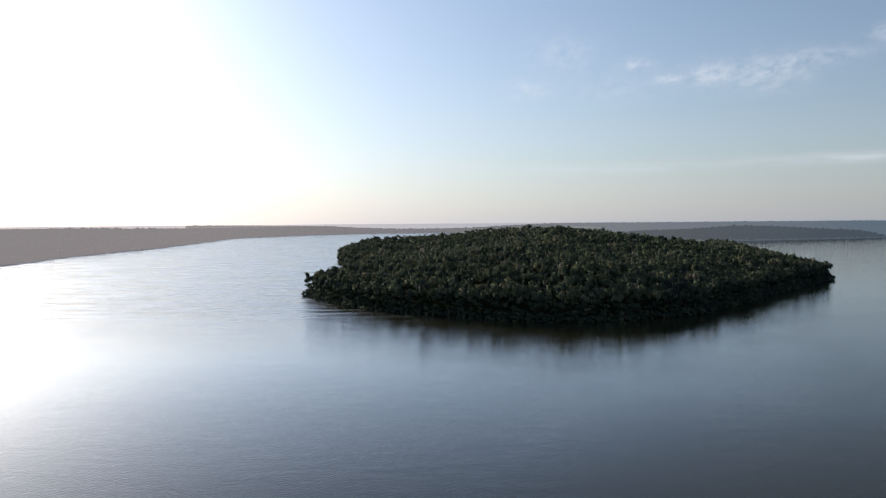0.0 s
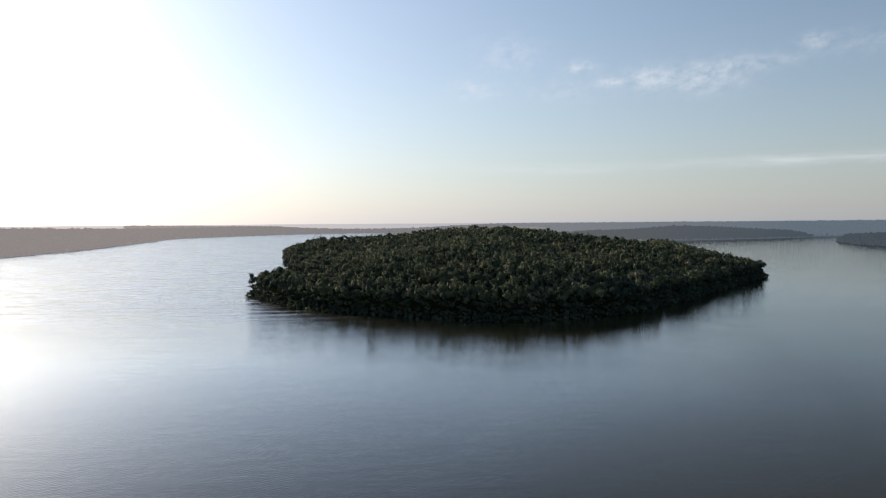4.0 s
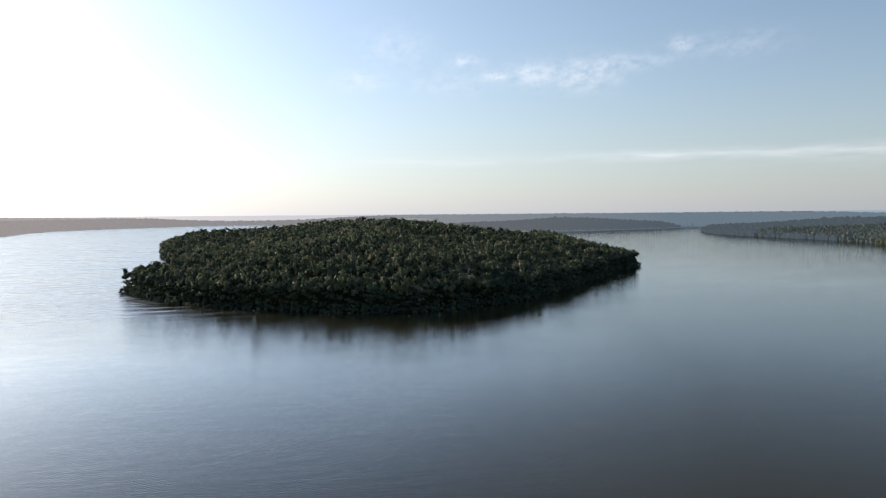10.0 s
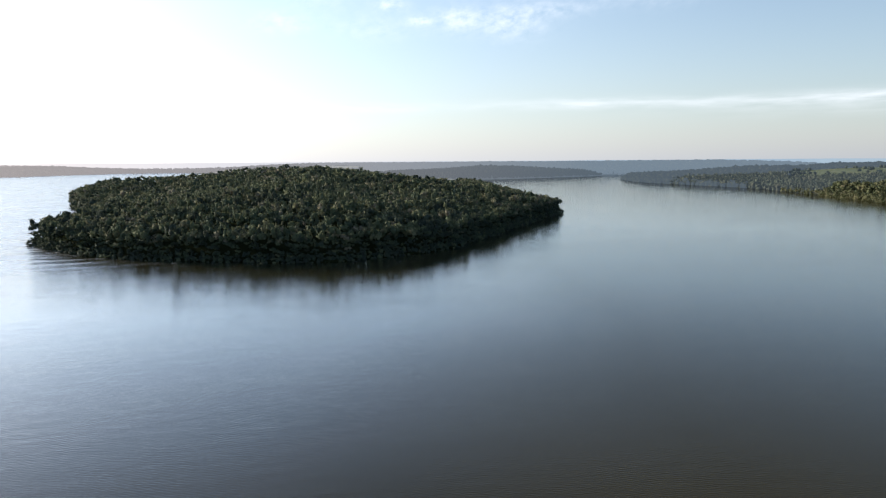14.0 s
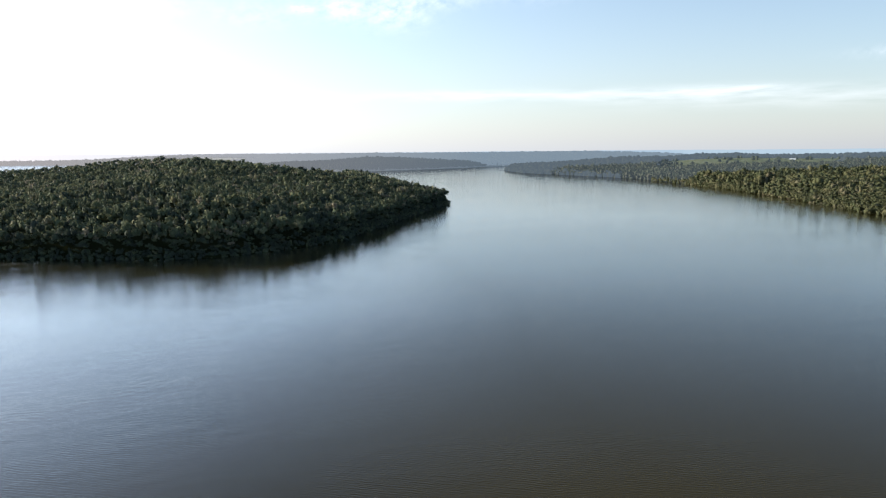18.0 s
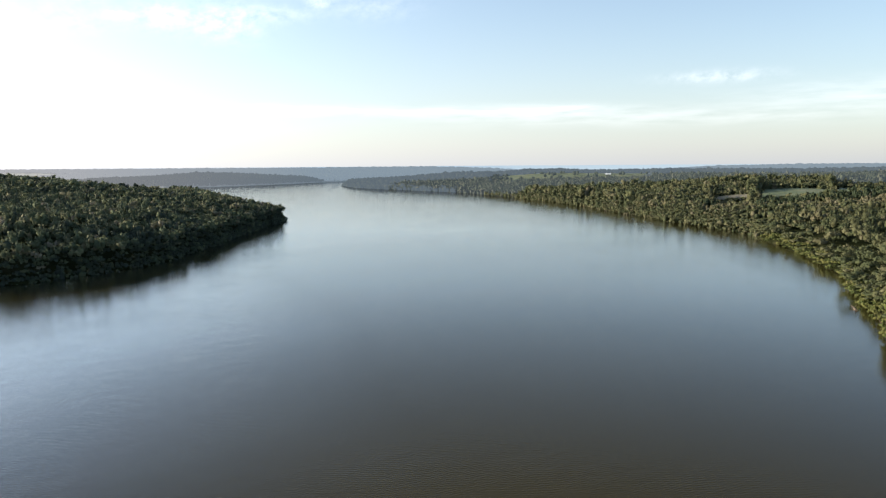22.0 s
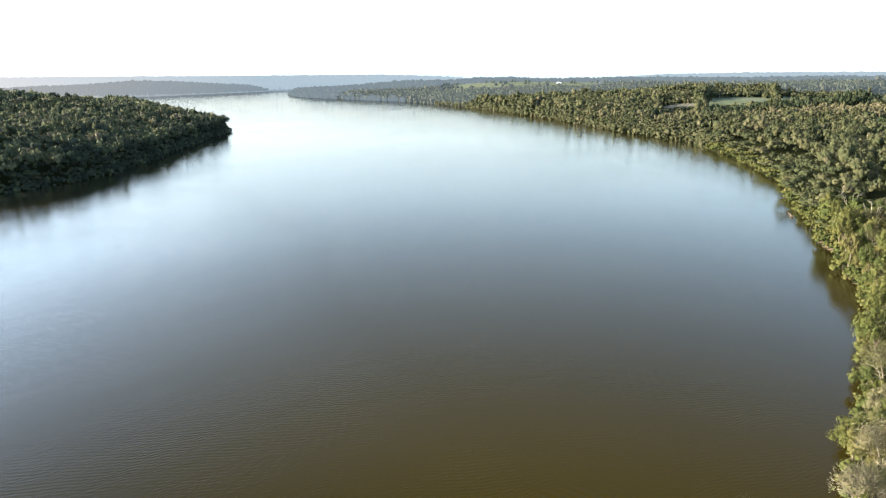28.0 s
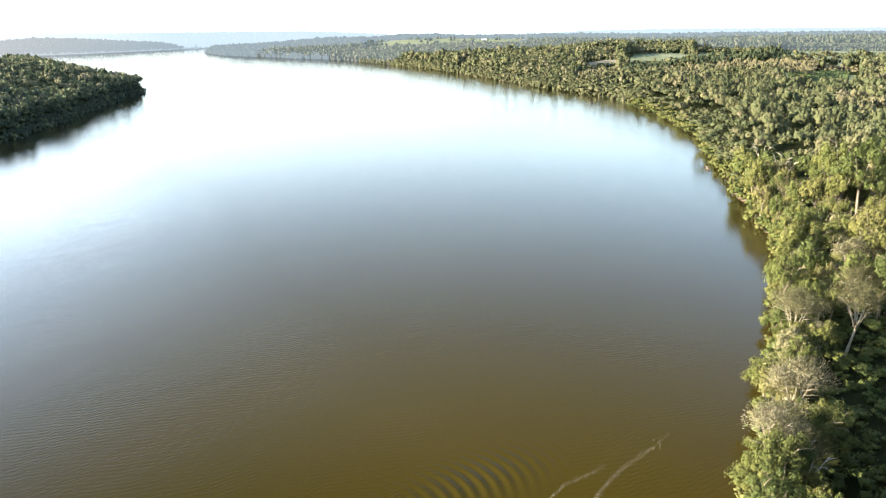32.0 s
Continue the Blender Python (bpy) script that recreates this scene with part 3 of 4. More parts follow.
# trees with undergrowth about their feet
LOD3 = [np.concatenate([crown_arrays(140 + i, 3, 7, 0.14, core=0.66, flat=0.7, spread=(0.34, 0.54), segs=4, fluff=0.4),
                        crown_arrays(150 + i, 1, 0, 0.4, segs=4) * np.array([0.7, 0.7, 1.0, 1, 1, 1]) - np.array([0, 0, 1.1, 0, 0, 0])]) for i in range(6)]
LOD7 = [crown_arrays(250 + i, 4, 6, 0.17, core=0.68, flat=0.55, spread=(0.30, 0.50), segs=4, reach=(0.3, 0.75), fluff=0.3) for i in range(10)]
LOD5 = [crown_arrays(190 + i, 1, 0, 0.4, segs=5) for i in range(6)]
LOD6 = [np.concatenate([crown_arrays(210 + i, 2, 8, 0.24, core=0.72, flat=0.55, spread=(0.5, 0.72), segs=4, reach=(0.3, 0.6), fluff=0.4),
                        crown_arrays(230 + i, 1, 0, 0.4, segs=4) * np.array([0.85, 0.85, 1.0, 1, 1, 1]) - np.array([0, 0, 1.0, 0, 0, 0])]) for i in range(8)]
LOD4 = [crown_arrays(170 + i, 1, 5, 0.17, segs=5) for i in range(6)]


def plant(name, mask, box, step, kinds, mats, label, seed, size=1.0, sunny=2.3, edge=9.5, deep=0.46, mixed=0.30, gaps=0.0, rough=1.5):
    rng = np.random.RandomState(seed)
    x, y = scatter(rng, *box, step)
    h, s, k = land(x, y)
    a, r = np.degrees(np.arctan2(x, y)), np.hypot(x, y)
    keep = mask(x, y, a, r, s, k) & (s > 1.0) & ((rng.uniform(size=len(x)) >= gaps) | (s < 9))
    if gaps:      # glades in the shade
        keep &= (wave(x, y, 46, seed + 7) < 0.68) | (s < 12)
    x, y, h, s = x[keep], y[keep], h[keep], s[keep]
    big = np.clip(np.exp(rng.normal(-0.06, mixed, len(x))), 0.45, 1.9) * size
    rad = step * 0.66 * big
    lone = (rng.uniform(size=len(x)) < 0.06) & (s > 10)
    top = (edge + (15.0 - edge) * ease(s / 32)) * (0.72 + 0.28 * big) + rng.normal(0, rough, len(x)) + np.where(lone, 1.6 * rough, 0)
    low = by_field(x, y)      # bushy growth round the fields
    top = top * low
    tall = np.clip(top * np.where(low < 1, 0.7, deep), 2.2, 11.0) * np.sqrt(big)
    tint = np.clip(rng.beta(sunny, 2.5, len(x)) + wave(x, y, 90, seed + 1) * 0.12 + np.where(lone, 0.2, 0), 0, 1)
    return wood(name, x, y, h + top - tall * 0.62, rad, tall, tint, kinds, mats, label, seed + 2)


DARK = "dense dark green broadleaf rainforest canopy"
plant("island_woods", lambda x, y, a, r, s, k: (k == 0) & (r < 820), (-260, 480, 380, 830), 4.6, LOD7, [leaf_island], DARK + " on the island's near slope", 1, 1.03, sunny=1.3, edge=15.0, deep=0.30, mixed=0.34, rough=1.7)
plant("island_woods", lambda x, y, a, r, s, k: (k == 0) & (r >= 820) & ((r < 1120) | (s < 70)) & (r < 1400), (-260, 640, 500, 1350), 7.0, LOD3, [leaf_island], DARK + " on the island's far slope", 2, sunny=1.4, edge=13.5, deep=0.33, mixed=0.34)
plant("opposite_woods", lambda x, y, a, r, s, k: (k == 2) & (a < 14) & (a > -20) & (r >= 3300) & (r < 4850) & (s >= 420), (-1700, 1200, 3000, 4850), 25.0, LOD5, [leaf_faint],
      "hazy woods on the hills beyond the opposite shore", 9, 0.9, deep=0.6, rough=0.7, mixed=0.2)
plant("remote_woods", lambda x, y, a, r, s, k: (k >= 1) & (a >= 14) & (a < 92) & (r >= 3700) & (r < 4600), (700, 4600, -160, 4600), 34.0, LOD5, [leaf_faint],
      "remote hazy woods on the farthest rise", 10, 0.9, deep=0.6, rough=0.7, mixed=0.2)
VIEW = lambda a: (a > -34) & (a < 92)
plant("bank_woods", lambda x, y, a, r, s, k: (k == 1) & (r > 290) & (r < 640) & VIEW(a) & ~in_field(x, y), (200, 650, -60, 420), 6.0,
      LOD1, [leaf_wood], "sunlit mixed green woods along the river bank", 3, sunny=1.3, mixed=0.42, gaps=0.2, deep=0.40, rough=1.6, edge=6.5)
OPEN = lambda a, r: (a > 62) & (a < 79) & (r > 755) & (r < 940) & ~((a > 77) & (r > 850))
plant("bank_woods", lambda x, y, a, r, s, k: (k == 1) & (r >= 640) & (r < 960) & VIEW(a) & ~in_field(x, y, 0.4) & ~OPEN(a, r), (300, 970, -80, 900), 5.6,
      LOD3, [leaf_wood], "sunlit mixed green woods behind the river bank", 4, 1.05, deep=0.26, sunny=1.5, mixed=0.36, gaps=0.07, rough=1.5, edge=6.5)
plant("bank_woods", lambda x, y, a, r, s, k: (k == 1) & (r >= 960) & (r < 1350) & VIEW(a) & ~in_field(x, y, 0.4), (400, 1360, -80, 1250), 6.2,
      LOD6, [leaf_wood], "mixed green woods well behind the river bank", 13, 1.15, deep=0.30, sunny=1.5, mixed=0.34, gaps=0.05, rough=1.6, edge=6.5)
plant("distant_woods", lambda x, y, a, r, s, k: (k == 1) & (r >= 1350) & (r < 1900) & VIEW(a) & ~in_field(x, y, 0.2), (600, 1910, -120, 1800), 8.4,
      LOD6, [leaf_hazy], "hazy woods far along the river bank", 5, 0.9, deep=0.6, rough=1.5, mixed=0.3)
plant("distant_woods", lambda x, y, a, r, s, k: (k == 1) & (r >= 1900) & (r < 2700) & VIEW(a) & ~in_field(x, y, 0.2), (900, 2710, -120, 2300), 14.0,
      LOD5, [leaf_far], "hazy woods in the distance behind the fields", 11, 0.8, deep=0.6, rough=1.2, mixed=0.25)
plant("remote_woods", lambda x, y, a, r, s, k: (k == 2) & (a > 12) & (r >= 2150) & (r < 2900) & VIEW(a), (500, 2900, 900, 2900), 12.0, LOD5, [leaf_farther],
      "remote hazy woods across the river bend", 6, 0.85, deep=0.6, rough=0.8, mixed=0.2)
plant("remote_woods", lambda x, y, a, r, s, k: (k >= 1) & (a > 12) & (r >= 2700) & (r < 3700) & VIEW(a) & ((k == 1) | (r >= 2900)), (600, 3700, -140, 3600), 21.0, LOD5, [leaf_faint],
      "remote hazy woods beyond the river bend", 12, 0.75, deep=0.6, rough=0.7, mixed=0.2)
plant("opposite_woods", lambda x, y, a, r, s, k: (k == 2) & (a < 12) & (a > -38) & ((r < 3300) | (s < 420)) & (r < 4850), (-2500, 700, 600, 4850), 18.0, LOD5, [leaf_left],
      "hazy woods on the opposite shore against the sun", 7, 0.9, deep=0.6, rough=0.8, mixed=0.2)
plant("bank_woods", lambda x, y, a, r, s, k: (k == 1) & (r < 700) & (r > 20) & ((a > 92) | (a < -34)), (-700, 700, -700, 60), 22.0,
      LOD4, [leaf_wood], "green woods along the near bank", 8, 0.9)


def fringe(name, test, box, step, mats, label, seed, low=0.4, high=2.6, reach=6.0, kinds=None, over=0.8, tone=(2.2, 2.4)):
    """Bushes that hang over the water's edge."""
    rng = np.random.RandomState(seed)
    x, y = scatter(rng, *box, step)
    h, s, k = land(x, y)
    a, r = np.degrees(np.arctan2(x, y)), np.hypot(x, y)
    keep = test(x, y, a, r, s, k) & (s > -over) & (s < reach)
    x, y, h, s = x[keep], y[keep], h[keep], s[keep]
    rad = step * rng.uniform(0.6, 0.95, len(x))
    tall = rad * rng.uniform(0.8, 1.3, len(x))
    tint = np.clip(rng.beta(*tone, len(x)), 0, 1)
    wood(name, x, y, np.maximum(h, 0) + rng.uniform(low, high, len(x)) + s * 0.35, rad, tall, tint, kinds or LOD2, mats, label, seed + 1)


# low tone: shade of the island's near side put into the leaf tint
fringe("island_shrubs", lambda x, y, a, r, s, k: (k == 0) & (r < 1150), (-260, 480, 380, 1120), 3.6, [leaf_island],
       "bushes hanging over the water round the island, tinted dark as in shade", 31, kinds=LOD3, reach=7.0, over=2.2, tone=(1.0, 6.0))
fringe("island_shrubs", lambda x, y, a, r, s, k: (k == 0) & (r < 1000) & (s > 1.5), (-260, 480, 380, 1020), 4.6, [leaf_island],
       "lower trees along the island's shore, tinted dark as in shade", 32, low=3.5, high=8.5, reach=13.0, tone=(1.2, 5.0))
fringe("bank_shrubs", lambda x, y, a, r, s, k: (k == 1) & (r >= 230) & (r < 620) & VIEW(a), (180, 620, 0, 420), 3.2, [leaf_bank],
       "sunlit bushes hanging over the river bank", 33)
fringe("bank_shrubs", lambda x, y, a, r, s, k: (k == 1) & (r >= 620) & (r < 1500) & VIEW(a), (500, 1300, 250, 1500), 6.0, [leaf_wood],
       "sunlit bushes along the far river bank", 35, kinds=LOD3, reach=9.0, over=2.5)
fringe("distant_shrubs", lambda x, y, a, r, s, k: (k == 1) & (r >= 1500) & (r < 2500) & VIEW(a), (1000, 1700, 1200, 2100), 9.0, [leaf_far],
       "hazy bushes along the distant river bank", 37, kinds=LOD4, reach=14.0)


# ------------------------------------------------------------------ the trees of the near bank, one by one
def part(name, bm_or_mesh, mat, parent, label=""):
    """One mesh under a thing or a part."""
    if isinstance(bm_or_mesh, bpy.types.Mesh):
        me = bm_or_mesh
    else:
        me = bpy.data.meshes.new(name)
        bm_or_mesh.to_mesh(me)
        bm_or_mesh.free()
    if not me.materials:
        me.materials.append(mat)
    ob = new(name, me)
    ob.parent = parent
    return tagged(ob, label)


def tube(bm, pts, radii, sides=7):
    """A tapering limb along points."""
    rows = []
    for i, (p, r) in enumerate(zip(pts, radii)):
        p = Vector(p)
        d = (Vector(pts[min(i + 1, len(pts) - 1)]) - Vector(pts[max(i - 1, 0)])).normalized()
        u = d.orthogonal().normalized()
        v = d.cross(u)
        rows.append([bm.verts.new(p + (u * math.cos(t) + v * math.sin(t)) * r) for t in (k * 2 * math.pi / sides for k in range(sides))])
    for a, b in zip(rows, rows[1:]):
        for k in range(sides):
            f = bm.faces.new((a[k], a[(k + 1) % sides], b[(k + 1) % sides], b[k]))
            f.smooth = True
    bm.faces.new(rows[0][::-1])
    bm.faces.new(rows[-1])


def quads_mesh(name, quads, mat):
    v = quads[..., :3].reshape(-1, 3)
    ob = mesh_object(name, v, np.arange(len(v)).reshape(-1, 4), [mat], None, True, None, quads[..., 3:].reshape(-1, 3))
    me = ob.data
    bpy.data.objects.remove(ob)
    return me


def tree(seed, tall, radius, crown, leaf, wood_mat, name, label, category="tree", limbs=4, bare=False):
    """A tree about its foot: trunk, limbs, crown of leaf clusters."""
    rng = random.Random(seed)
    root = tagged(new(name), label, category, "trees of the near bank")
    lean = Vector((rng.uniform(-0.08, 0.08), rng.uniform(-0.08, 0.08), 0)) * tall
    bm = bmesh.new()
    fork = tall * (0.38 if bare else 0.5)
    mid = Vector((0, 0, fork * 0.5)) + lean * 0.3 + Vector((rng.uniform(-0.2, 0.2), rng.uniform(-0.2, 0.2), 0))
    top = Vector((0, 0, fork)) + lean
    r0 = tall * 0.015
    tube(bm, [(0, 0, -0.6), (0, 0, 0.4), mid, top], [r0 * 1.9, r0 * 1.3, r0, r0 * 0.8])
    part("trunk", bm, wood_mat, root)
    for k in range(limbs):
        a = k * 6.283 / limbs + rng.uniform(-0.5, 0.5)
        out = radius * rng.uniform(0.3, 0.6)
        rise = tall * rng.uniform(0.3, 0.44)
        tip = top + Vector((math.cos(a) * out, math.sin(a) * out, rise))
        elbow = top.lerp(tip, 0.45) + Vector((0, 0, -0.08 * rise))
        bm = bmesh.new()
        tube(bm, [top - Vector((0, 0, 0.4)), elbow, tip], [r0 * 0.62, r0 * 0.42, r0 * 0.12], 6)
        for s in range(5 if bare else 3):
            start = elbow.lerp(tip, rng.uniform(0.0, 0.9))
            end = start + Vector((math.cos(a + rng.uniform(-1.4, 1.4)), math.sin(a + rng.uniform(-1.4, 1.4)), rng.uniform(0.1, 0.9))) * radius * rng.uniform(0.25, 0.45)
            tube(bm, [start, start.lerp(end, 0.5) + Vector((0, 0, 0.1)), end], [r0 * 0.26, r0 * 0.17, r0 * 0.05], 4)
        part("limb", bm, wood_mat, root)
    half = tall * (0.42 if bare else 0.5)
    q = crown * np.array([radius, radius, half, 1, 1, radius / half])
    q = q + np.array([lean.x, lean.y, tall * 0.98 - half * 0.72, 0, 0, 0])
    part("crown", quads_mesh("crown", q, leaf), leaf, root)
    return root


NEAR = [crown_arrays(200 + i, 58, 100, 0.036, core=0.42, flat=0.72, slim=0.6, spread=(0.11, 0.24), reach=(0.45, 0.92), fluff=0.35) for i in range(6)]
MIDDLE = [crown_arrays(230 + i, 24, 40, 0.058, core=0.52, flat=0.66, spread=(0.18, 0.33), segs=4, reach=(0.4, 0.88), fluff=0.3) for i in range(6)]
FULL = [crown_arrays(240 + i, 15, 22, 0.075, core=0.6, spread=(0.22, 0.38), segs=4, reach=(0.4, 0.88), fluff=0.3) for i in range(5)]
AIRY = [np.concatenate([crown_arrays(260 + i, 30, 230, 0.030, core=0.0, slim=0.16, brush=True, spread=(0.22, 0.36)),
                        crown_arrays(270 + i, 20, 150, 0.030, core=0.0, slim=0.26, brush=True, spread=(0.22, 0.34)) * np.array([0.84, 0.84, 0.84, 1, 1, 1])]) for i in range(3)]
GREEN = "leafy green broadleaf tree among the bank woods"
near_kinds = [tree(300 + i, 13.0, 4.3, NEAR[i], leaf_tree, bark, "tree", GREEN) for i in range(6)]
mid_kinds = [tree(320 + i, 13.5, 4.3, MIDDLE[i], leaf_tree, bark, "tree", GREEN) for i in range(6)]
pale_kinds = [tree(340 + i, 13.5, 4.6, AIRY[i], leaf_silver, bark_pale, "pale_tree", "silvery thin-leaved tree with pale limbs", limbs=6, bare=True) for i in range(3)]
grey_kinds = [tree(360 + i, 12.5, 4.2, NEAR[i + 3], leaf_silver, bark_pale, "pale_tree", "greyish broadleaf tree with pale bark", limbs=5) for i in range(2)]
dry_kinds = [tree(350 + i, 12.0, 4.0, MIDDLE[i + 2], leaf_silver, bark_pale, "pale_tree", "greyish broadleaf tree with pale bark", limbs=5) for i in range(2)]
used = set()


def stand(kind, x, y, z, turn, size, stretch=1.0):
    """The template itself the first time, then copies."""
    m = pose(x, y, z, 0, 0, turn) @ Matrix.Diagonal((size, size, size * stretch, 1))
    if kind.name in used:
        return copy_thing(kind, m)
    used.add(kind.name)
    kind.matrix_basis = m
    return kind


def ground_at(x, y):
    return float(land(np.array([x]), np.array([y]))[0][0])


def snag(seed, x, y, tall, label):
    """A leafless tree: trunk, forked limbs with a few twigs."""
    rng = random.Random(seed)
    root = tagged(new("dead_tree"), label, "tree")
    root.matrix_basis = pose(x, y, ground_at(x, y) - 0.2, 0, 0, rng.uniform(0, 360))
    r0 = tall * 0.017
    fork = Vector((tall * 0.03, -tall * 0.02, tall * 0.52))
    bm = bmesh.new()
    tube(bm, [(0, 0, -0.4), (0, 0, 0.5), fork * 0.5 + Vector((0.15, 0.1, 0)), fork], [r0 * 1.9, r0 * 1.3, r0, r0 * 0.85])
    part("trunk", bm, bark_white, root)
    for k in range(5):
        a = k * 1.257 + rng.uniform(-0.4, 0.4)
        tip = fork + Vector((math.cos(a) * tall * rng.uniform(0.14, 0.27), math.sin(a) * tall * rng.uniform(0.14, 0.27), tall * rng.uniform(0.25, 0.48)))
        elbow = fork.lerp(tip, 0.45) + Vector((math.cos(a), math.sin(a), -0.4)) * tall * 0.03
        bm = bmesh.new()
        tube(bm, [fork - Vector((0, 0, 0.3)), elbow, tip], [r0 * 0.66, r0 * 0.46, r0 * 0.12], 6)
        for b in range(6):
            start = elbow.lerp(tip, rng.uniform(0.0, 0.9))
            end = start + Vector((math.cos(a + rng.uniform(-1.3, 1.3)), math.sin(a + rng.uniform(-1.3, 1.3)), rng.uniform(0.2, 0.9))) * tall * rng.uniform(0.07, 0.13)
            tube(bm, [start, start.lerp(end, 0.5) + Vector((0, 0, 0.12)), end], [r0 * 0.3, r0 * 0.2, r0 * 0.06], 4)
        part("limb", bm, bark_white, root)
    return root


# outermost trees over the water, and the pale ones that stand out
SPECIAL = [(103, 17.5, 0, 1.15, "p"), (89, 15.5, 1, 1.1, "p"), (82, 15.5, 2, 0.8, "g"), (77, 12.5, 1, 0.9, "g"), (96, 16, 3, 0.85, "g"), (110.5, 17, 2, 0.85, "g"), (111, 22, 4, 0.8, "g"),
           (137, 15, 2, 1.15, "p"), (150, 16, 1, 1.0, "p"), (172, 22, 0, 0.95, "p"), (262, 57, 1, 1.0, "p"), (236, 50, 2, 0.9, "p"), (90.5, 11.5, 1, 0.72, "p")]
rng = np.random.RandomState(77)
taken = []
for x, y, k, size, sort in SPECIAL:
    kind = pale_kinds[k % 3] if sort == "p" else near_kinds[k % 6]
    stand(kind, x, y, ground_at(x, y) - 0.1, k * 67, size)
    taken.append((x, y, 2.9 * size))
bx, by = scatter(rng, 40, 300, -60, 100, 5.3)
bh, bs, bk = land(bx, by)
ba, br = np.degrees(np.arctan2(bx, by)), np.hypot(bx, by)
ok = (bk == 1) & (bs > 1.6) & (br > 62) & (br < 292) & (ba < 93)
ok &= in_clearing(bx, by) > 0.98 + 0.2 * rng.uniform(size=len(bx))
ok &= np.hypot(bx - 91.0, by - 5.0) > 5.5
# a closed front row along the water
wx0, wy0 = scatter(rng, 60, 300, 0, 100, 3.6)
wh0, ws0, wk0 = land(wx0, wy0)
row = (wk0 == 1) & (ws0 > 1.5) & (ws0 < 5.5) & (np.hypot(wx0 - 91.0, wy0 - 5.0) > 5.5)
bx, by, bh, bs = (np.concatenate(v) for v in ((bx, wx0[row]), (by, wy0[row]), (bh, wh0[row]), (bs, ws0[row])))
ok = np.concatenate([ok, np.full(row.sum(), True)])
br = np.hypot(bx, by)
front = bs < 5.5
order = [i for i in np.argsort(br) if ok[i]]
singles, rest = [], []
for i in order:
    if br[i] > 118 and bs[i] > 8 and (rng.uniform() < 0.17 or wave(bx[i], by[i], 34, 55) > 0.55):
        continue
    if min(math.hypot(bx[i] - a, by[i] - b) - c for a, b, c in taken) < (-0.8 if front[i] else 1.2):
        continue
    (singles if len(singles) < 290 else rest).append(i)
for i in singles:
    edge = ease(np.array(bs[i] / 16))
    size = float(np.clip(rng.normal(1.0, 0.25), 0.6, 1.5)) * (0.72 + 0.32 * float(edge))
    kinds = near_kinds if br[i] < 145 else mid_kinds
    u = rng.uniform()
    if u < 0.055 and br[i] < 165:
        kinds = pale_kinds
    elif u < 0.15:
        kinds = grey_kinds if br[i] < 145 else dry_kinds
    stand(kinds[rng.randint(len(kinds))], bx[i], by[i], bh[i] - 0.1, rng.uniform(0, 360), size, rng.uniform(0.9, 1.12))
rest = np.array(rest, int)
if len(rest):
    big = np.clip(rng.normal(1.0, 0.2, len(rest)), 0.6, 1.5)
    wood("bank_woods", bx[rest], by[rest], bh[rest] + 13 * (0.75 + 0.25 * big) - 4.2, 4.1 * big, np.full(len(rest), 5.6),
         rng.beta(1.8, 2.4, len(rest)), FULL, [leaf_bank], "sunlit mixed green woods on the near bank", 79)
fringe("bank_shrubs", lambda x, y, a, r, s, k: (k == 1) & (r >= 55) & (r < 232) & (a < 93), (50, 232, -10, 80), 2.5, [leaf_bank],
       "sunlit bushes hanging over the near river bank", 39, kinds=LOD1, reach=7.0, high=3.4)

for k, (x, y, tall) in enumerate(((265.8, 57.0, 16.0), (227.8, 22.5, 17.0), (86.7, 11.7, 9.5), (296.0, 72.5, 14.0))):
    snag(400 + k, x, y, tall, "bleached leafless tree with forked limbs in the bank woods")

# undergrowth below the trees of the near bank
ux, uy = scatter(rng, 50, 290, -60, 100, 4.2)
uh, us, uk = land(ux, uy)
ua, ur = np.degrees(np.arctan2(ux, uy)), np.hypot(ux, uy)
keep = (uk == 1) & (us > 1.0) & (ur > 60) & (ur < 290) & (ua < 93)
ux, uy, uh = ux[keep], uy[keep], uh[keep]
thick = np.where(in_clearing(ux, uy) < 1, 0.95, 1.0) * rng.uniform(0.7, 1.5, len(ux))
# tint kept low: shade beneath the trees put into the leaf tone
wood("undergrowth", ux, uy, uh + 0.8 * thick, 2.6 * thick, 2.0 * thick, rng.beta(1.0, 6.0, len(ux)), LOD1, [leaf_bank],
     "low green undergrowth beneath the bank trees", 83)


# ------------------------------------------------------------------ groves, belts and crops of the country behind the bank
def stand_of(name, a0, a1, r0, r1, step, tall, slim, kinds, mat, label, seed, tone=(2.0, 2.5), gaps=0.25):
    """Trees of one sort over a stretch given by bearings and distances."""
    g = np.random.RandomState(seed)
    x, y = scatter(g, 300, 1500, -100, 900, step)
    a, r = np.degrees(np.arctan2(x, y)), np.hypot(x, y)
    keep = (a > a0) & (a < a1) & (r > r0) & (r < r1) & (g.uniform(size=len(x)) < 0.9) & (wave(x, y, 90, seed) > gaps * 2 - 1.3)
    x, y = x[keep], y[keep]
    h = land(x, y)[0]
    size = np.clip(g.normal(1, 0.18, len(x)), 0.6, 1.4)
    wood(name, x, y, h + tall * size * 0.62, step * slim * size, tall * size * 0.45, g.beta(*tone, len(x)), kinds, [mat], label, seed + 1)


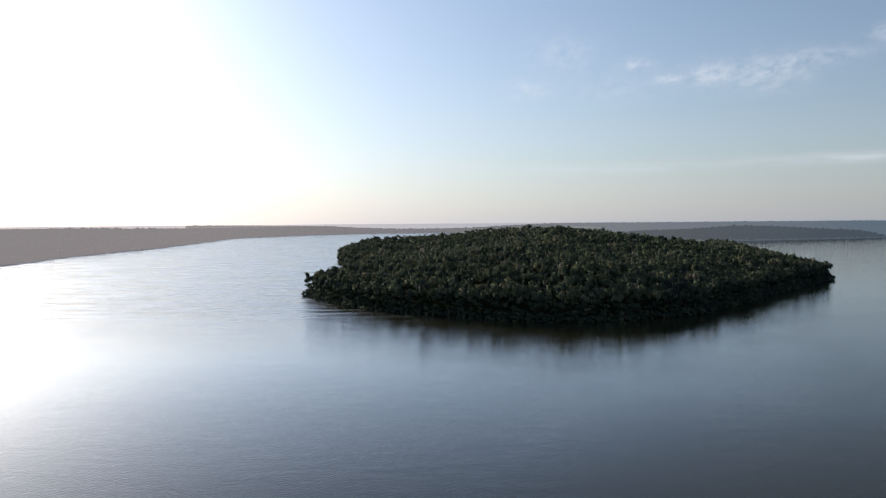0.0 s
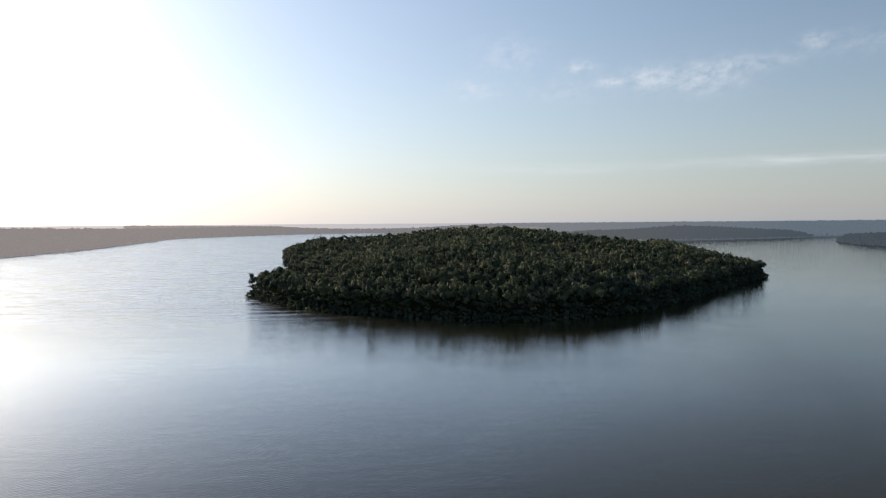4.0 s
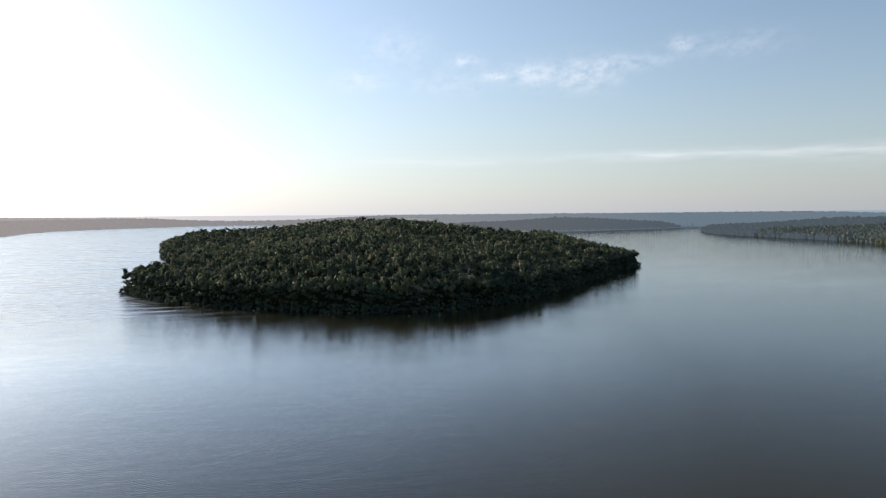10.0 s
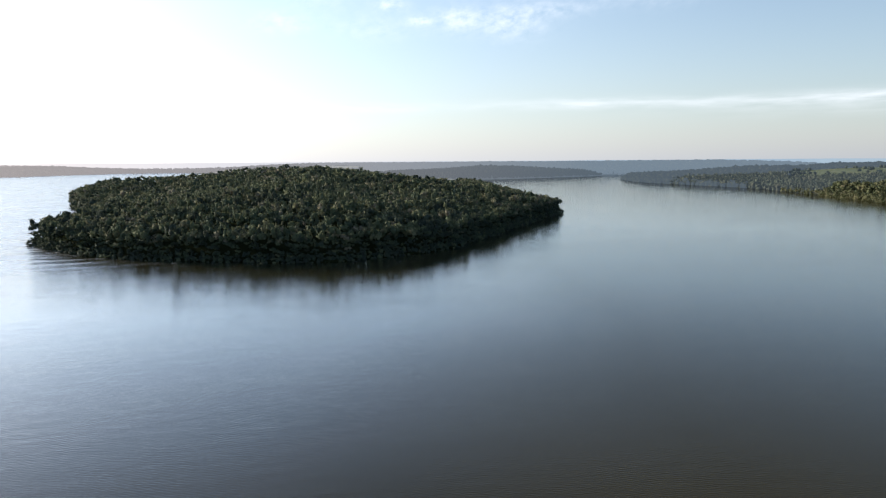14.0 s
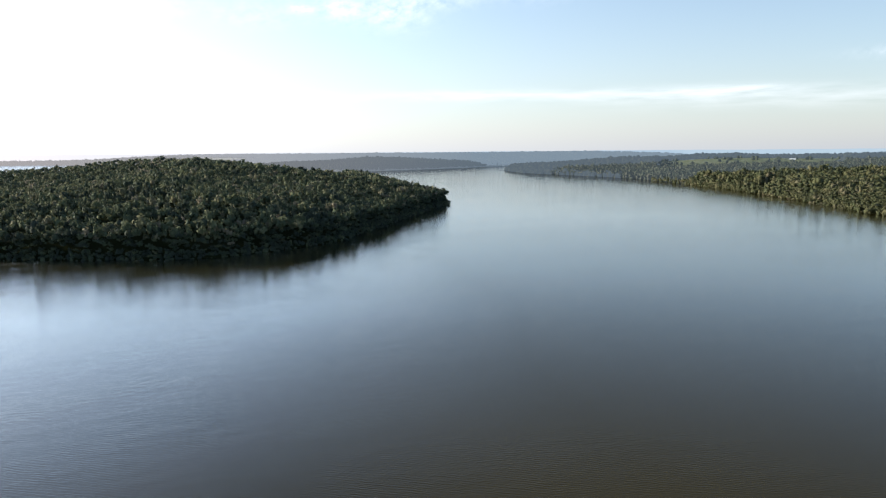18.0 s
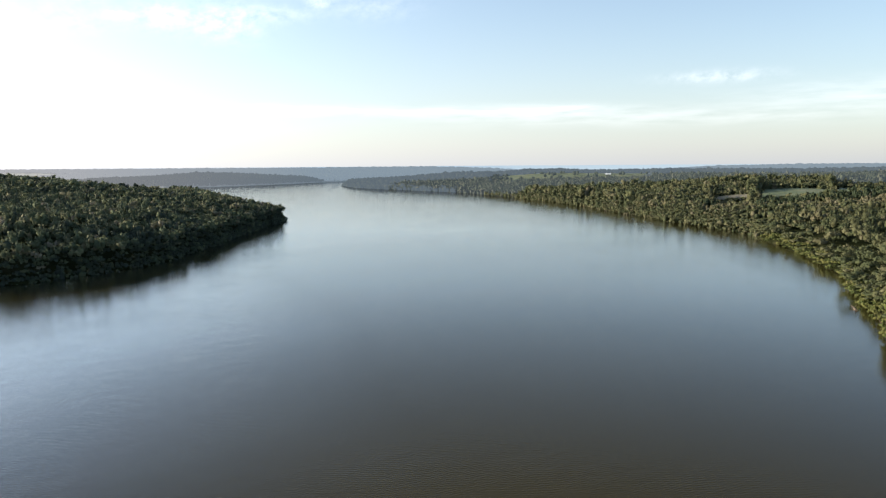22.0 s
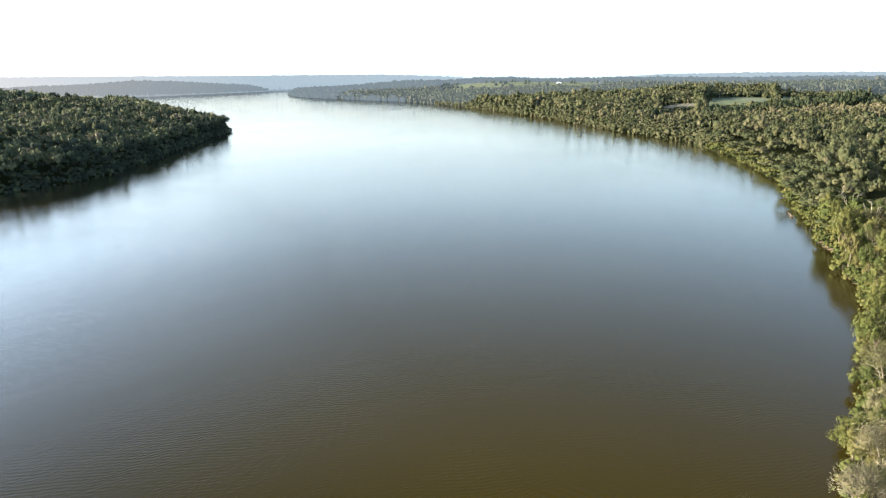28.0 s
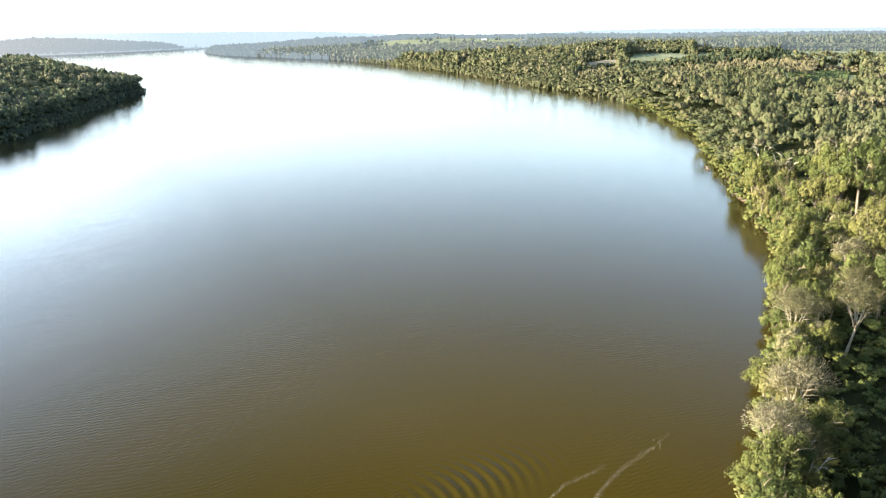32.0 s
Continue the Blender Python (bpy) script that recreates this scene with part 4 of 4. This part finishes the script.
leaf_pale_wood = foliage("leaves_of_dry_belt", "wood", [(0.0, (0.085, 0.082, 0.043)), (0.5, (0.128, 0.116, 0.068)), (1.0, (0.172, 0.152, 0.100))])
leaf_grove = foliage("leaves_of_grove", "wood", [(0.0, (0.016, 0.026, 0.014)), (0.5, (0.030, 0.042, 0.021)), (1.0, (0.05, 0.06, 0.032))],
                     through_light=0.08, sap=(0.03, 0.05, 0.015))
leaf_crop = foliage("leaves_of_crop", "wood", [(0.0, (0.040, 0.062, 0.022)), (1.0, (0.075, 0.098, 0.040))])
stand_of("tall_grove", 69.5, 77.0, 880, 935, 7.0, 19.0, 0.55, LOD2, leaf_grove, "dense grove of tall dark straight trees", 91)
stand_of("tall_grove", 65.5, 69.2, 905, 945, 7.0, 17.0, 0.6, LOD2, leaf_grove, "small grove of dark trees beside a field", 93)
stand_of("dry_tree_belt", 62.0, 79.0, 755, 872, 6.6, 14.0, 0.5, LOD2, leaf_pale_wood, "belt of pale half-bare slender trees", 95, gaps=-0.1)
stand_of("dry_tree_belt", 76.6, 84.6, 850, 880, 5.0, 6.0, 0.6, LOD3, leaf_pale_wood, "low hedge of pale half-bare trees", 96)
stand_of("dry_tree_belt", 58.0, 64.0, 860, 930, 9.0, 14.0, 0.5, LOD3, leaf_pale_wood, "scattered pale half-bare trees", 97)
stand_of("field_hedge", 77.5, 84.8, 1160, 1175, 7.0, 4.0, 0.55, LOD3, leaf_wood, "low dark hedge across the field", 98)
# dark leaves here stand in for the shaded side of a hill
stand_of("tall_grove", 59.0, 63.0, 900, 985, 8.0, 16.0, 0.55, LOD2, leaf_grove, "grove with dark leaf colours for a shaded hillside", 94)
stand_of("field_hedge", 76.0, 85.2, 1415, 1450, 6.0, 11.0, 0.6, LOD3, leaf_hazy, "hazy wood edge at the back of the field", 92, gaps=-1.0)
g = np.random.RandomState(99)
rows_x, rows_y = [], []
for k in range(16):
    for s in range(60):
        a, r = 77.3 + s * 0.062, 735 + k * 7.2
        px, py = bearing(a, r)
        rows_x.append(px + g.uniform(-0.5, 0.5)), rows_y.append(py + g.uniform(-0.5, 0.5))
rows_x, rows_y = np.array(rows_x), np.array(rows_y)
wood("crop_rows", rows_x, rows_y, land(rows_x, rows_y)[0] + 0.9, g.uniform(1.0, 1.7, len(rows_x)), g.uniform(0.9, 1.4, len(rows_x)),
     g.uniform(0, 1, len(rows_x)), LOD4, [leaf_crop], "young crop bushes in straight green rows", 101)
scat = g.uniform(size=(60, 2))
fx, fy = zip(*[bearing(76.6 + 7.6 * u, 960 + 440 * v) for u, v in scat])
fx, fy = np.array(fx), np.array(fy)
wood("field_bushes", fx, fy, land(fx, fy)[0] + 2.0, g.uniform(2, 4.5, 60), g.uniform(2, 4, 60), g.uniform(0, 0.5, 60), LOD3, [leaf_wood],
     "scattered bushes in the open field", 103)


scat = g.uniform(size=(150, 2))
fx, fy = (np.array(v) for v in zip(*[bearing(45.0 + 13.5 * u, 1840 + 470 * v) for u, v in scat]))
keep = wave(fx, fy, 160, 12) > -0.1
fx, fy = fx[keep], fy[keep]
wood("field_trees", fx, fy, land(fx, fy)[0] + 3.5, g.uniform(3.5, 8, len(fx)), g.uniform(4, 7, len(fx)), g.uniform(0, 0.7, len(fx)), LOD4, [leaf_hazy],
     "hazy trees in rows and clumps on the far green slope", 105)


# ------------------------------------------------------------------ small things
def plain(name, stops, rough=0.6, scale=4.0, metal=0.0):
    m, n = material(name)
    d = n.add("ShaderNodeBsdfPrincipled", ins={"Base Color": n.ramp(n.noise(place(n), scale, 4.0), stops), "Roughness": rough, "Metallic": metal})
    finish(n, d, n.noise(place(n), scale * 4, 3.0), 0.2, 0.02)
    return m


white_wall = plain("whitewashed_wall", [(0.3, (0.7, 0.69, 0.66)), (0.7, (0.82, 0.81, 0.78))], 0.8)
tin_roof = plain("pale_sheet_roof", [(0.3, (0.6, 0.6, 0.58)), (0.7, (0.75, 0.75, 0.73))], 0.45)
dark_wood = plain("dark_timber", [(0.3, (0.06, 0.045, 0.03)), (0.7, (0.12, 0.09, 0.06))], 0.8)


def box(bm, x0, x1, y0, y1, z0, z1):
    v = [bm.verts.new(p) for p in ((x0, y0, z0), (x1, y0, z0), (x1, y1, z0), (x0, y1, z0), (x0, y0, z1), (x1, y0, z1), (x1, y1, z1), (x0, y1, z1))]
    for f in ((0, 3, 2, 1), (4, 5, 6, 7), (0, 1, 5, 4), (1, 2, 6, 5), (2, 3, 7, 6), (3, 0, 4, 7)):
        bm.faces.new([v[i] for i in f])


def shed(name, label, length, depth, eave, x, y, turn):
    """A long low building: walls, pitched roof of two sheets, gable ends, doors."""
    root = tagged(new(name), label, "building")
    z = ground_at(x, y)
    root.matrix_basis = pose(x, y, z - 0.2, 0, 0, turn)
    h, d = length / 2, depth / 2
    for x0, x1, y0, y1 in ((-h, h, -d, -d + 0.2), (-h, h, d - 0.2, d), (-h, -h + 0.2, -d + 0.2, d - 0.2), (h - 0.2, h, -d + 0.2, d - 0.2)):
        bm = bmesh.new()
        box(bm, x0, x1, y0, y1, 0, eave)
        part("wall", bm, white_wall, root)
    for s in (-1, 1):
        bm = bmesh.new()
        rise = depth * 0.22
        a = [(-h - 0.4, s * (d + 0.5), eave - 0.05), (h + 0.4, s * (d + 0.5), eave - 0.05), (h + 0.4, 0, eave + rise), (-h - 0.4, 0, eave + rise)]
        lo, hi = [bm.verts.new(p) for p in a], [bm.verts.new((p[0], p[1], p[2] + 0.12)) for p in a]
        bm.faces.new(lo[::-1]), bm.faces.new(hi)
        for i in range(4):
            bm.faces.new((lo[i], lo[(i + 1) % 4], hi[(i + 1) % 4], hi[i]))
        part("roof", bm, tin_roof, root, "pale sheet roof")
    for k in range(max(1, int(length // 8))):
        bm = bmesh.new()
        cxx = -h + (k + 0.5) * length / max(1, int(length // 8))
        box(bm, cxx - 0.9, cxx + 0.9, -d - 0.03, -d + 0.02, 0, 2.1)
        part("door", bm, dark_wood, root)
    return root


hx, hy = bearing(54.9, 2138)
shed("farm_shed", "long low white farm shed on a green slope", 15, 6, 2.6, hx, hy, 125)


def log(name, label, x, y, z, turn, length, r):
    root = tagged(new(name), label, "driftwood")
    root.matrix_basis = pose(x, y, z, 0, 0, turn)
    bm = bmesh.new()
    tube(bm, [(-length / 2, 0, 0.05), (-length * 0.15, 0.1, 0.12), (length * 0.2, -0.05, 0.16), (length / 2, 0.2, 0.3)], [r * 1.3, r, r * 0.8, r * 0.4], 8)
    part("trunk", bm, dark_wood, root)
    for k, (s, a) in enumerate(((-0.1, 0.9), (0.15, -1.0), (0.3, 0.7))):
        bm = bmesh.new()
        p = Vector((s * length, 0, 0.15))
        tube(bm, [p, p + Vector((0.5, math.sin(a) * 0.7, 0.4)), p + Vector((1.0, math.sin(a) * 1.5, 0.9))], [r * 0.4, r * 0.3, r * 0.1], 5)
        part("branch", bm, dark_wood, root)
    return root


log("fallen_log", "brown fallen tree lying in the shallows by the bank", 318, 100.5, 0.15, 28, 8.0, 0.4)

# two lines of foam drifting on the water
foam_mat = plain("river_foam", [(0.3, (0.20, 0.18, 0.12)), (0.7, (0.32, 0.30, 0.22))], 0.6, 9.0)
fq = []
for (ax, ay), (bx_, by_), dens in (((74.5, 33.8), (96.0, 32.6), 420), ((70.8, 38.6), (83.0, 36.6), 190)):
    for k in range(dens):
        u = g.uniform() ** 1.3
        px = ax + (bx_ - ax) * u + g.normal(0, 0.16 + 0.3 * u)
        py = ay + (by_ - ay) * u + 0.5 * math.sin(u * 5.0) + g.normal(0, 0.16 + 0.25 * u)
        s, a = g.uniform(0.012, 0.042), g.uniform(0, 3.14)
        c, e = math.cos(a) * s, math.sin(a) * s
        fq.append([(px - c * 1.8, py - e * 1.8, 0.012), (px + e, py - c, 0.012), (px + c * 1.8, py + e * 1.8, 0.012), (px - e, py + c, 0.012)])
fq = np.array(fq).reshape(-1, 3)
tagged(mesh_object("foam_flecks", fq, np.arange(len(fq)).reshape(-1, 4), [foam_mat]), "thin drifting lines of foam flecks on the water", "foam", kind="stuff")
